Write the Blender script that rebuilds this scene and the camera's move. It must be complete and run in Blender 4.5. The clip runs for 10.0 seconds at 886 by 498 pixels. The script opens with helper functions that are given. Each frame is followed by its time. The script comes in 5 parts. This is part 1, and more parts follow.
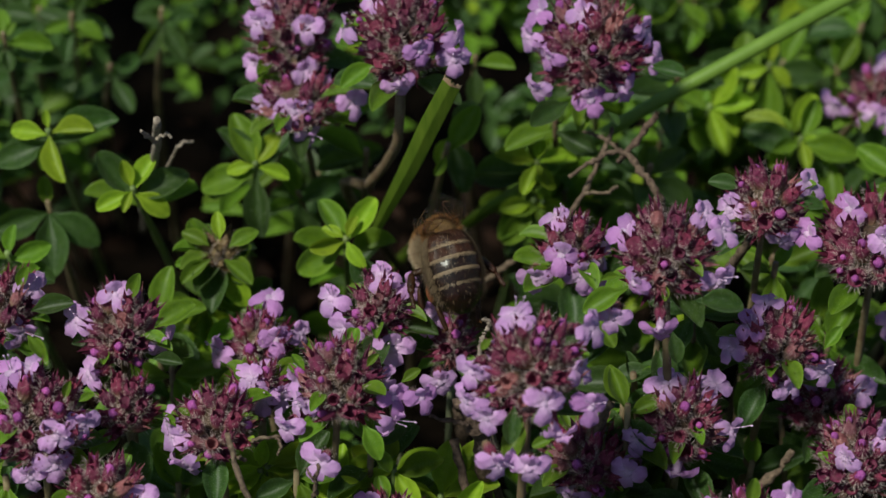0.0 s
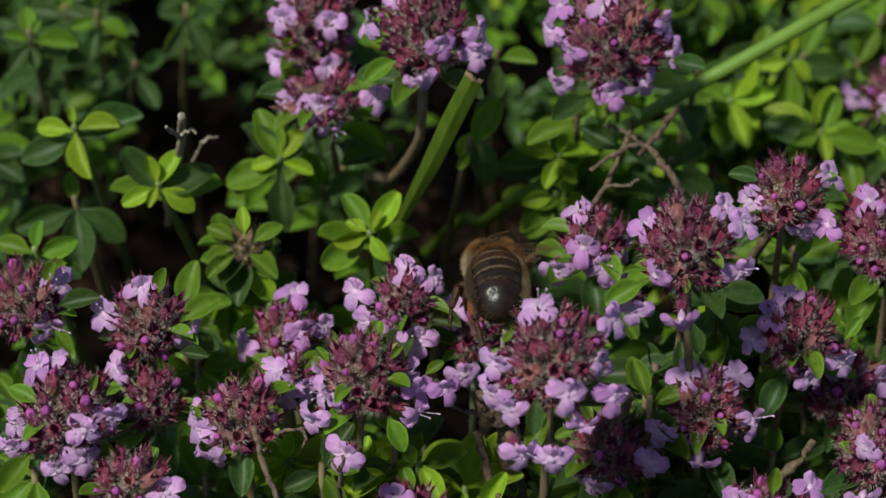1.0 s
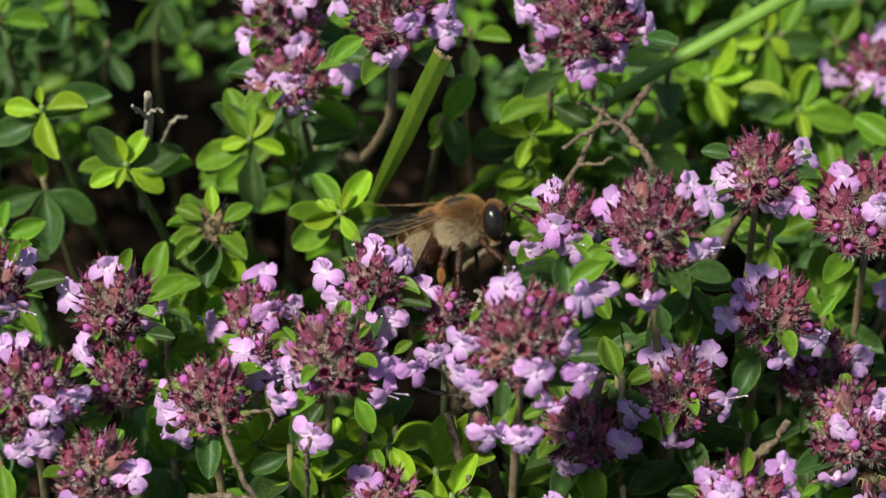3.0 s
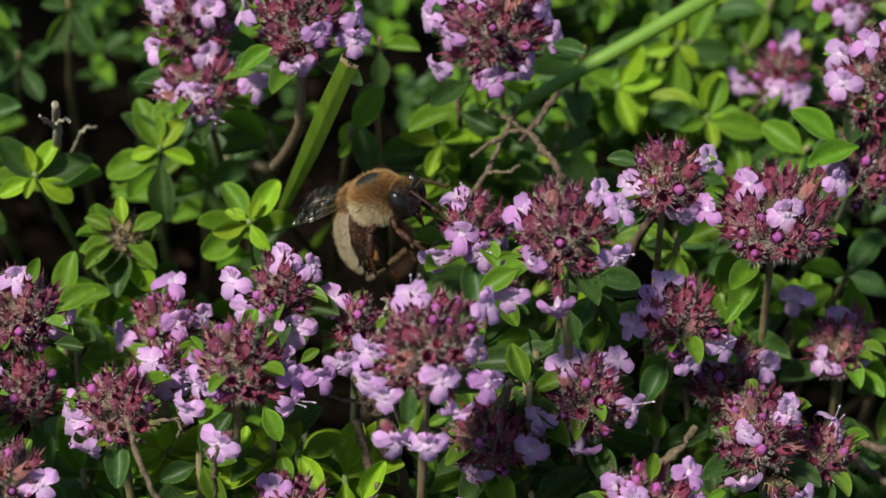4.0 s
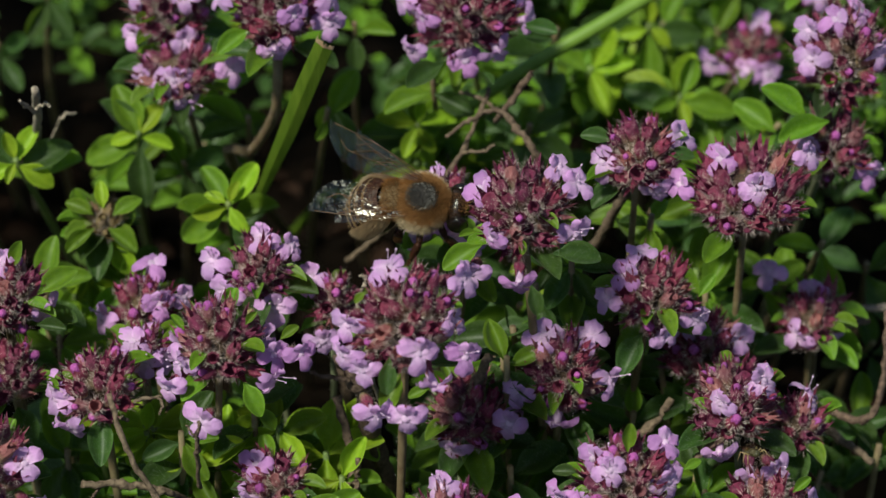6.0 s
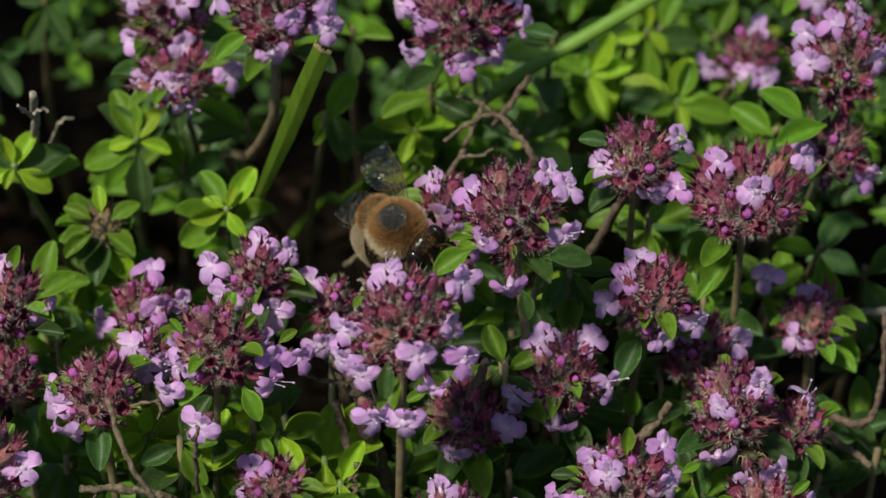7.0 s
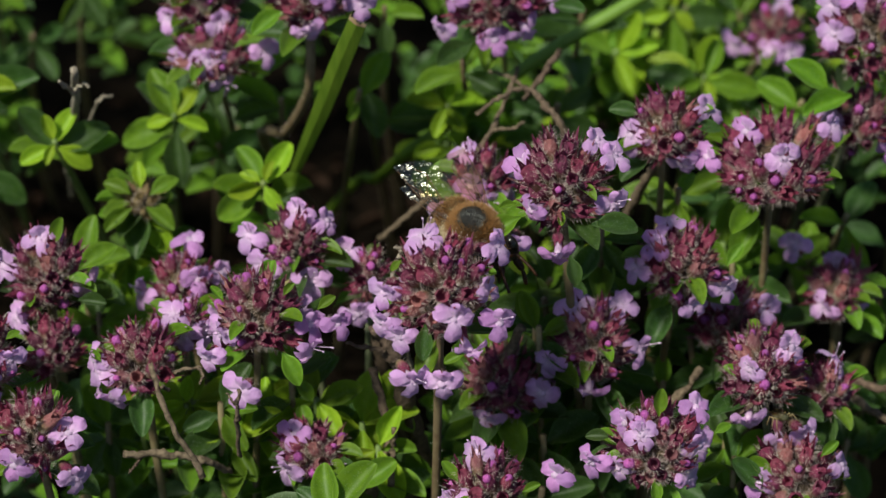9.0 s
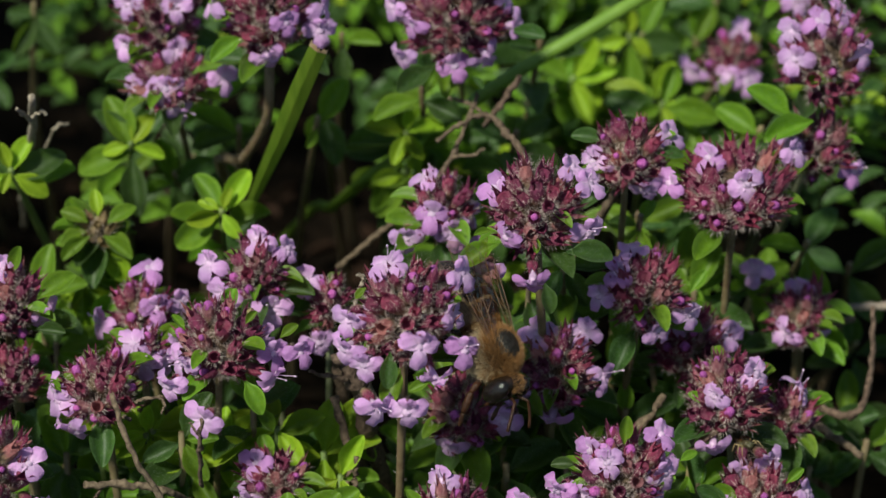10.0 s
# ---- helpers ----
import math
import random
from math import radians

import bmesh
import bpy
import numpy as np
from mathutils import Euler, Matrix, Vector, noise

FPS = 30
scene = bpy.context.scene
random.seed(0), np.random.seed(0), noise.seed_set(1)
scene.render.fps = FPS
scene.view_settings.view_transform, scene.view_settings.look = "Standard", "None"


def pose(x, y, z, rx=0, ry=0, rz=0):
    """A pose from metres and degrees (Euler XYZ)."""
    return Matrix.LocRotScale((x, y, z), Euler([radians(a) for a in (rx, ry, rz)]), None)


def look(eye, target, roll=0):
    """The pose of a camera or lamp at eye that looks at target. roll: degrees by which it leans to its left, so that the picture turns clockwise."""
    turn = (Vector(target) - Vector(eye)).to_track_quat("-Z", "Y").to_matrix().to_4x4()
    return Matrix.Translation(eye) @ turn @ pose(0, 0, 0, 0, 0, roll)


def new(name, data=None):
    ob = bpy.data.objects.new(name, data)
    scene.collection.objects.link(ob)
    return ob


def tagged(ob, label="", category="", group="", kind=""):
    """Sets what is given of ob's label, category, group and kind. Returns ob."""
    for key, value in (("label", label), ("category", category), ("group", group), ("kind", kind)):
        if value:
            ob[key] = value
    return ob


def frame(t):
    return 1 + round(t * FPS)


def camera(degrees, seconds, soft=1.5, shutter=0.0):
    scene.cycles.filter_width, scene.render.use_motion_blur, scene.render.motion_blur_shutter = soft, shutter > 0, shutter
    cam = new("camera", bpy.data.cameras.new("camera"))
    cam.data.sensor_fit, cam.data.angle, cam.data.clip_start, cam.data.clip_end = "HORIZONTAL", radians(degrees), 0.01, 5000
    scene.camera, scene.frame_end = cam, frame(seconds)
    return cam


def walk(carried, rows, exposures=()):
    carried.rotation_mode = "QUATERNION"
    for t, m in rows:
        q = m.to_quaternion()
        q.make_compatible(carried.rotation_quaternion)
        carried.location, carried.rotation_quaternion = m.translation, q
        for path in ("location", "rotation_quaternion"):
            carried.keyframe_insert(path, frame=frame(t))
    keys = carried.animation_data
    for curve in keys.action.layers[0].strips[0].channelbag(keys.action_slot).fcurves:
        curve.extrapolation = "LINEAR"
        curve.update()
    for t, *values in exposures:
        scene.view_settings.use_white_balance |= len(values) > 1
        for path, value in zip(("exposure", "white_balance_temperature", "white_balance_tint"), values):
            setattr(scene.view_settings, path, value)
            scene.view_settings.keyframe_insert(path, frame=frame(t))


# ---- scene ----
cam = camera(16, 10.0, soft=1.5)
# the path: seconds, eye and yaw / pitch / roll (millimetres, degrees)
PATH = [
    (0, -0.305, -188.224, 199.757, -0.6539, -41.9205, 0.7416),
    (0.5, 0.452, -189.652, 200.658, -0.9301, -42.0472, 0.7014),
    (1, -0.000, -190.000, 201.000, 0.0000, -41.9872, 0.0000),
    (1.5, 0.379, -190.969, 200.447, 0.3390, -42.0809, -0.3097),
    (2, 0.061, -190.131, 199.858, 0.6580, -42.0519, -0.6385),
    (2.5, 1.776, -192.486, 200.655, 0.4771, -42.1710, -0.4407),
    (3, 3.228, -188.551, 198.178, 0.2330, -42.1118, -0.3606),
    (3.2, 4.795, -189.341, 198.082, -0.5272, -41.9430, -0.0450),
    (4.3, 5.602, -189.338, 198.697, -1.5638, -41.9008, 0.3782),
    (4.5, 5.602, -189.338, 198.697, -1.8944, -41.7879, 0.3782),
    (5, 5.206, -188.759, 198.963, -2.2038, -41.8819, 0.4297),
    (5.5, 5.838, -190.533, 198.836, -1.8153, -42.1727, 0.0272),
    (5.7, 5.781, -192.672, 198.723, -1.7106, -41.9676, -0.0967),
    (6.8, 5.886, -194.701, 198.169, -2.0375, -41.3960, 0.0361),
    (7, 5.753, -194.186, 198.231, -1.8322, -41.4739, -0.1393),
    (7.5, 5.160, -194.279, 198.183, -1.3113, -40.9280, -0.5787),
    (8, 4.448, -194.872, 197.911, -1.6825, -41.0157, -0.4351),
    (8.5, 4.328, -196.707, 198.140, -1.5970, -41.3793, -0.5924),
    (9, 3.779, -201.080, 198.165, -1.5132, -41.0177, -0.7870),
    (9.5, 2.377, -202.308, 196.039, -2.3080, -40.0349, -0.3815),
    (10, 0.751, -199.841, 196.799, -3.3162, -40.4549, 0.1873),
]


def stand(x, y, z, yaw, pitch, roll):
    return pose(x / 1000, y / 1000, z / 1000) @ pose(0, 0, 0, 0, 0, yaw) @ pose(0, 0, 0, 90 + pitch) @ pose(0, 0, 0, 0, 0, roll)


walk(cam, [(t, stand(*p)) for t, *p in PATH], [(t, stops + 0.20, 6320 if t < 2 else 6500, -3 if t < 2 else -8) for t, stops in (  # stops from the sun-lit flowers
    (0, 0.0), (0.5, 0.03), (1, 0.12), (1.5, 0.38), (2, 0.60), (2.5, 0.80), (3, 0.86), (3.2, 0.82), (4.5, 0.50), (5, 0.47), (5.5, 0.36), (7, 0.32), (7.5, 0.39), (8.5, 0.39), (9.5, 0.33), (10, 0.40))])
cam.data.dof.use_dof = True
cam.data.dof.focus_distance = 0.250
cam.data.dof.aperture_fstop = 42

# ---- light: a high sun from the left and a clear sky
world = bpy.data.worlds.new("sky")
scene.world = world
world.use_nodes = True
sky = world.node_tree.nodes.new("ShaderNodeTexSky")
sky.sky_type, sky.sun_disc = "NISHITA", False
SUN_HEIGHT, SUN_SIDE = radians(58), radians(230)
sky.sun_elevation, sky.sun_rotation = SUN_HEIGHT, SUN_SIDE
back = world.node_tree.nodes["Background"]
back.inputs["Strength"].default_value = 0.062
world.node_tree.links.new(sky.outputs[0], back.inputs["Color"])
sun = new("sun", bpy.data.lights.new("sun", "SUN"))
sun.data.energy, sun.data.angle, sun.data.color = 4.25, radians(6), (1, 0.94, 0.84)
to_sun = Vector((math.sin(SUN_SIDE) * math.cos(SUN_HEIGHT), math.cos(SUN_SIDE) * math.cos(SUN_HEIGHT), math.sin(SUN_HEIGHT)))
sun.matrix_world = look(to_sun, (0, 0, 0))

# ---- materials


def material(name):
    m = bpy.data.materials.new(name)
    m.use_nodes = True
    tree = m.node_tree
    return m, tree, tree.nodes["Principled BSDF"], tree.links


def noise_of(tree, scale, detail=4, coords="Object", rough=0.6):
    where = tree.nodes.new("ShaderNodeTexCoord")
    n = tree.nodes.new("ShaderNodeTexNoise")
    n.inputs["Scale"].default_value, n.inputs["Detail"].default_value = scale, detail
    n.inputs["Roughness"].default_value = rough
    tree.links.new(where.outputs[coords], n.inputs["Vector"])
    return n.outputs["Fac"]


def ramp(tree, fac, *stops):
    r = tree.nodes.new("ShaderNodeValToRGB")
    el = r.color_ramp.elements
    while len(el) < len(stops):
        el.new(0.5)
    for e, (at, colour) in zip(el, stops):
        e.position, e.color = at, (*colour, 1)
    tree.links.new(fac, r.inputs["Fac"])
    return r.outputs["Color"]


def mixed(tree, fac, a, b, how="MIX"):
    m = tree.nodes.new("ShaderNodeMix")
    m.data_type, m.blend_type = "RGBA", how
    for sock, v in ((m.inputs["Factor"], fac), (m.inputs["A"], a), (m.inputs["B"], b)):
        if isinstance(v, (int, float)):
            sock.default_value = v
        elif isinstance(v, tuple):
            sock.default_value = (*v, 1)
        else:
            tree.links.new(v, sock)
    return m.outputs["Result"]


def bumped(tree, bsdf, fac, strength, distance):
    b = tree.nodes.new("ShaderNodeBump")
    b.inputs["Strength"].default_value, b.inputs["Distance"].default_value = strength, distance
    tree.links.new(fac, b.inputs["Height"])
    tree.links.new(b.outputs["Normal"], bsdf.inputs["Normal"])


def hued(tree, colour, value=0.25, hue=0.02):
    """A colour that differs a little from piece to piece."""
    info = tree.nodes.new("ShaderNodeObjectInfo")
    hsv = tree.nodes.new("ShaderNodeHueSaturation")
    for name, spread, mid in (("Value", value, 1.0), ("Hue", hue, 0.5)):
        span = tree.nodes.new("ShaderNodeMapRange")
        span.inputs["To Min"].default_value, span.inputs["To Max"].default_value = mid - spread, mid + spread
        tree.links.new(info.outputs["Random"], span.inputs["Value"])
        tree.links.new(span.outputs["Result"], hsv.inputs[name])
    tree.links.new(colour, hsv.inputs["Color"])
    return hsv.outputs["Color"]


def thin(tree, bsdf, colour, through_colour, share):
    """Lets light through a thin sheet: a leaf or a petal."""
    glow = tree.nodes.new("ShaderNodeBsdfTranslucent")
    mix = tree.nodes.new("ShaderNodeMixShader")
    mix.inputs["Fac"].default_value = share
    out = tree.nodes["Material Output"]
    tree.links.new(colour, bsdf.inputs["Base Color"])
    tree.links.new(through_colour, glow.inputs["Color"])
    tree.links.new(bsdf.outputs[0], mix.inputs[1])
    tree.links.new(glow.outputs[0], mix.inputs[2])
    tree.links.new(mix.outputs[0], out.inputs["Surface"])


def leaf_material(name, dark, light, gloss=0.42, frost=0.17):
    m, tree, bsdf, links = material(name)
    grain = noise_of(tree, 5, 5)
    colour = ramp(tree, grain, (0.3, dark), (0.7, light))
    tone = tree.nodes.new("ShaderNodeAttribute")
    tone.attribute_name = "rib"
    colour = mixed(tree, tone.outputs["Fac"], colour, tuple(min(1, c * 1.45 + 0.02) for c in light))
    where = tree.nodes.new("ShaderNodeTexCoord")
    dots = tree.nodes.new("ShaderNodeTexVoronoi")
    dots.inputs["Scale"].default_value = 32
    links.new(where.outputs["Object"], dots.inputs["Vector"])
    spot = ramp(tree, dots.outputs["Distance"], (0.12, (1, 1, 1)), (0.26, (0, 0, 0)))
    colour = mixed(tree, spot, colour, mixed(tree, frost, colour, (0.75, 0.85, 0.6)))
    colour = hued(tree, colour, 0.22, 0.012)
    bright = mixed(tree, 0.5, colour, (0.28, 0.42, 0.02))
    bsdf.inputs["Roughness"].default_value = gloss
    bsdf.inputs["Specular IOR Level"].default_value = 0.25
    bsdf.inputs["Sheen Weight"].default_value = 0.05
    bumped(tree, bsdf, spot, 0.40, 0.02)
    thin(tree, bsdf, colour, bright, 0.34)
    return m


# leaf colours by age; the darkest also paints leaves that lie in shade
LEAVES = [
    leaf_material("leaf_old_shaded", (0.016, 0.038, 0.009), (0.040, 0.078, 0.013), 0.46, 0.32),
    leaf_material("leaf_grown", (0.060, 0.122, 0.0060), (0.120, 0.203, 0.011), 0.48),
    leaf_material("leaf_young", (0.145, 0.232, 0.008), (0.250, 0.345, 0.018), 0.50, 0.12),
]


def petal_material(name, inner, outer):
    m, tree, bsdf, links = material(name)
    tone = tree.nodes.new("ShaderNodeAttribute")
    tone.attribute_name = "rib"
    colour = ramp(tree, tone.outputs["Fac"], (0.0, inner), (0.55, outer), (1.0, tuple(c * 0.9 for c in outer)))
    grain = noise_of(tree, 6, 5)
    colour = mixed(tree, grain, colour, tuple(c * 0.75 for c in outer), "MIX")
    colour = hued(tree, colour, 0.16, 0.012)
    bsdf.inputs["Roughness"].default_value = 0.55
    bsdf.inputs["Sheen Weight"].default_value = 0.25
    bumped(tree, bsdf, noise_of(tree, 14, 3), 0.25, 0.03)
    thin(tree, bsdf, colour, colour, 0.42)
    return m


PETAL = petal_material("petal", (0.88, 0.68, 0.87), (0.64, 0.335, 0.72))
PETAL_DEEP = petal_material("petal_deep", (0.62, 0.33, 0.66), (0.56, 0.24, 0.63))


def plain(name, dark, light, scale, rough=0.6, bump=0.3, depth=0.03, vary=0.2, share=0.0, stretch=None, shine=0.4):
    m, tree, bsdf, links = material(name)
    bsdf.inputs["Specular IOR Level"].default_value = shine
    fac = noise_of(tree, scale, 6)
    if stretch:
        where = tree.nodes.new("ShaderNodeTexCoord")
        place = tree.nodes.new("ShaderNodeMapping")
        place.inputs["Scale"].default_value = stretch
        links.new(where.outputs["Object"], place.inputs["Vector"])
        links.new(place.outputs["Vector"], fac.node.inputs["Vector"])
    colour = hued(tree, ramp(tree, fac, (0.3, dark), (0.72, light)), vary, 0.012)
    bsdf.inputs["Roughness"].default_value = rough
    if share:
        thin(tree, bsdf, colour, colour, share)
    else:
        links.new(colour, bsdf.inputs["Base Color"])
    bumped(tree, bsdf, fac, bump, depth)
    return m


def calyx_material(name, dark, light, base):
    m, tree, bsdf, links = material(name)
    tone = tree.nodes.new("ShaderNodeAttribute")
    tone.attribute_name = "rib"
    fac = noise_of(tree, 4, 6)
    colour = ramp(tree, fac, (0.3, dark), (0.72, light))
    blend = ramp(tree, tone.outputs["Fac"], (0.12, (1, 1, 1)), (0.58, (0, 0, 0)))
    colour = hued(tree, mixed(tree, blend, colour, base), 0.3, 0.014)
    bsdf.inputs["Roughness"].default_value = 0.48
    bumped(tree, bsdf, fac, 0.4, 0.05)
    thin(tree, bsdf, colour, colour, 0.30)
    return m


CALYX = calyx_material("calyx_maroon", (0.085, 0.010, 0.032), (0.292, 0.042, 0.115), (0.27, 0.205, 0.105))
CALYX_PALE = calyx_material("calyx_pale", (0.17, 0.045, 0.060), (0.38, 0.15, 0.16), (0.30, 0.26, 0.13))
CALYX_GREEN = calyx_material("calyx_green", (0.12, 0.09, 0.035), (0.24, 0.13, 0.075), (0.12, 0.19, 0.045))
BUD = plain("bud", (0.22, 0.035, 0.20), (0.46, 0.11, 0.40), 5, 0.5, 0.4, 0.06, 0.25, 0.1)
STEM = plain("stem", (0.10, 0.060, 0.035), (0.19, 0.15, 0.08), 900, 0.6, 0.4, 0.0002)
GREY_STEM = plain("grey_stem", (0.10, 0.11, 0.06), (0.22, 0.22, 0.14), 900, 0.6, 0.4, 0.0002)
GREEN_STEM = plain("green_stem", (0.07, 0.11, 0.03), (0.16, 0.20, 0.06), 900, 0.55, 0.4, 0.0002)
BARK = plain("bark", (0.042, 0.028, 0.021), (0.185, 0.128, 0.095), 2200, 0.85, 0.9, 0.0003, 0.1, shine=0.15)
GREY_BARK = plain("grey_bark", (0.11, 0.085, 0.070), (0.36, 0.29, 0.24), 2200, 0.85, 0.5, 0.0002, 0.1, shine=0.15)
HAIR = plain("plant_hair", (0.48, 0.36, 0.35), (0.70, 0.56, 0.54), 5, 0.4, 0, 0, 0.1, 0.45)
STAMEN = plain("stamen", (0.42, 0.26, 0.46), (0.6, 0.44, 0.6), 8, 0.5, 0, 0)
# brown litter, its colour lowered to hold the shade near the soil
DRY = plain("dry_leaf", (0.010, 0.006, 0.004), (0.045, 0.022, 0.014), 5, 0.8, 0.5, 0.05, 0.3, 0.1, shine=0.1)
GRASS = plain("grass", (0.085, 0.135, 0.012), (0.150, 0.205, 0.022), 260, 0.4, 0.5, 0.0002, 0.05, 0.3, (6, 1, 1))
STALK = plain("grass_stalk", (0.090, 0.165, 0.014), (0.150, 0.240, 0.026), 420, 0.42, 0.4, 0.0002, 0.05, 0.15, (1, 1, 0.2))
STALK_PALE = plain("grass_sheath", (0.125, 0.200, 0.022), (0.185, 0.270, 0.042), 420, 0.45, 0.4, 0.0002, 0.05, 0.25, (1, 1, 0.2))
GRASS_DRY = plain("grass_dry", (0.22, 0.12, 0.07), (0.45, 0.32, 0.22), 900, 0.7, 0.4, 0.0002, 0.1)
# darker than real soil: the deep shade of the gaps is in its colour
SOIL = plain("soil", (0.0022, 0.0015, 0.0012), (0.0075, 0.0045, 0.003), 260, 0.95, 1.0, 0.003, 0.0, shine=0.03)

# ---- mesh helpers
RIGHT, UPWARD, FRONT = Vector((1, 0, 0)), Vector((0, 0.669, 0.743)), Vector((0, -0.743, 0.669))
UP = Vector((0, 0, 1))
MM = 0.001
GROUND = -40  # the soil lies this far under the reference height, in millimetres


def mesh(name, verts, faces, mats, which=None, tone=None):
    me = bpy.data.meshes.new(name)
    me.from_pydata([tuple(v) for v in verts], [], faces)
    for m in mats if isinstance(mats, (list, tuple)) else [mats]:
        me.materials.append(m)
    me.polygons.foreach_set("use_smooth", [True] * len(faces))
    if which:
        me.polygons.foreach_set("material_index", which)
    if tone:
        me.attributes.new("rib", "FLOAT", "POINT").data.foreach_set("value", tone)
    me.update()
    return me


def part(name, data, parent, m=None, label=""):
    """One mesh object under a thing or under a part."""
    ob = new(name, data)
    ob.parent = parent
    if m is not None:
        ob.matrix_basis = m
    return tagged(ob, label)


def turned(place, y_axis, z_hint, scale=1.0):
    """A pose whose y axis runs along y_axis and whose z axis leans to z_hint."""
    y = Vector(y_axis).normalized()
    x = y.cross(Vector(z_hint))
    if x.length < 1e-6:
        x = y.orthogonal()
    x.normalize()
    z = x.cross(y)
    m = Matrix((x, y, z)).transposed().to_4x4()
    return Matrix.Translation(place) @ m @ Matrix.Scale(scale, 4)


def tube_data(points, radii, sides=8, cap=True):
    verts, faces = [], []
    pts = [Vector(p) for p in points]
    hint = Vector((0.31, 0.52, 0.8))
    for i, p in enumerate(pts):
        way = (pts[min(i + 1, len(pts) - 1)] - pts[max(i - 1, 0)]).normalized()
        a = way.cross(hint).normalized()
        b = way.cross(a)
        for k in range(sides):
            w = 2 * math.pi * k / sides
            verts.append(p + (a * math.cos(w) + b * math.sin(w)) * radii[i])
    for i in range(len(pts) - 1):
        for k in range(sides):
            n = (k + 1) % sides
            faces.append((i * sides + k, i * sides + n, (i + 1) * sides + n, (i + 1) * sides + k))
    if cap:
        faces.append(tuple(range(sides))[::-1])
        faces.append(tuple((len(pts) - 1) * sides + k for k in range(sides)))
    return verts, faces


def bent(points, steps=4, wobble=0.0, rng=None):
    """A smooth line through some points (Catmull-Rom)."""
    p = [Vector(q) for q in points]
    p = [p[0] * 2 - p[1]] + p + [p[-1] * 2 - p[-2]]
    out = []
    for i in range(1, len(p) - 2):
        for s in range(steps):
            t = s / steps
            out.append(0.5 * (2 * p[i] + (p[i + 1] - p[i - 1]) * t + (2 * p[i - 1] - 5 * p[i] + 4 * p[i + 1] - p[i + 2]) * t * t
                              + (3 * p[i] - p[i - 1] - 3 * p[i + 1] + p[i + 2]) * t ** 3))
    out.append(p[-2])
    if wobble:
        out = [q + Vector([rng.uniform(-wobble, wobble) for _ in range(3)]) for q in out]
    return out


def lerp(a, b, t):
    return a + (b - a) * t


def leaf_data(width=0.5, curl=0.12, fold=0.10, twist=0.0, rows=10, cols=8):
    """A blunt oval leaf of length 1 along y, narrowed to a short stalk, its margins turned down; rib marks the midrib and the margin."""
    verts, faces, tone = [], [], []
    for i in range(rows + 1):
        v = math.sin(math.pi / 2 * i / rows)
        u = max(0.0, (v - 0.06) / 0.94)
        w = width * 0.5 * math.sin(math.pi * u ** 1.06) ** (0.46 + 0.40 * (1 - u)) if 0 < u < 1 else 0.0
        w = max(w, 0.022 if v < 0.5 else 0.004)
        for j in range(cols + 1):
            s = math.sin(math.pi / 2 * (j / cols * 2 - 1))
            rim = max(0.0, abs(s) - 0.80) / 0.20
            z = -curl * v * v + fold * s * s * w / max(width, 0.1) * 2.2 - 0.005 * max(0, 1 - 3 * abs(s)) + 0.012 * math.sin(9 * v) * abs(s) - 0.028 * rim * rim
            x, ang = s * w, twist * v
            verts.append((x * math.cos(ang), v * (1 - 0.12 * curl * v), z + x * math.sin(ang)))
            tone.append(max(max(0.0, 1 - abs(s) * 6) * 0.08 * (1 - 0.6 * v), 0.55 * rim, 0.45 * max(0, v - 0.93) / 0.07))
    c = cols + 1
    for i in range(rows):
        for j in range(cols):
            faces.append((i * c + j, i * c + j + 1, (i + 1) * c + j + 1, (i + 1) * c + j))
    return verts, faces, tone


LEAF_SHAPES = [(0.49, 0.12, 0.24, 0.0), (0.52, 0.28, 0.22, 0.15), (0.46, 0.06, 0.32, -0.2), (0.50, -0.16, 0.28, 0.1), (0.53, 0.36, 0.18, -0.1)]
LEAF_MESH = {}
for tone_no, leaf_mat in enumerate(LEAVES):
    for shape_no, (w_, c_, f_, t_) in enumerate(LEAF_SHAPES):
        v_, f2_, r_ = leaf_data(w_, c_, f_, t_)
        LEAF_MESH[tone_no, shape_no] = mesh("leaf", v_, f2_, leaf_mat, tone=r_)


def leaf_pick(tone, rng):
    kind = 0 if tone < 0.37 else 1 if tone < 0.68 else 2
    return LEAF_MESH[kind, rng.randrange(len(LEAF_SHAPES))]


# ---- thyme flower pieces


def petal_data(length, width, notch, lift, back, rows=8, cols=6, start=0.06):
    """A rounded lobe along y from the throat; z is the way the flower faces."""
    verts, faces, tone = [], [], []
    for i in range(rows + 1):
        v = i / rows
        w = width * 0.5 * (0.42 + 0.58 * math.sin(math.pi * min(1, 0.04 + 0.66 * v)) ** 0.85) * (1 if v < 0.72 else math.sqrt(max(0.0, 1 - ((v - 0.72) / 0.285) ** 2)) * 0.80 + 0.20)
        for j in range(cols + 1):
            s = j / cols * 2 - 1
            y = start + length * (v - notch * v * max(0, 1 - abs(s) * 2.2) - 0.06 * v * s * s)
            z = lift * v - back * v * v + 0.07 * math.cos(s * 3) * v + 0.028 * math.sin(9 * v + 5 * s)
            verts.append((s * w, y, z))
            tone.append(v)
    c = cols + 1
    for i in range(rows):
        for j in range(cols):
            faces.append((i * c + j, i * c + j + 1, (i + 1) * c + j + 1, (i + 1) * c + j))
    return verts, faces, tone


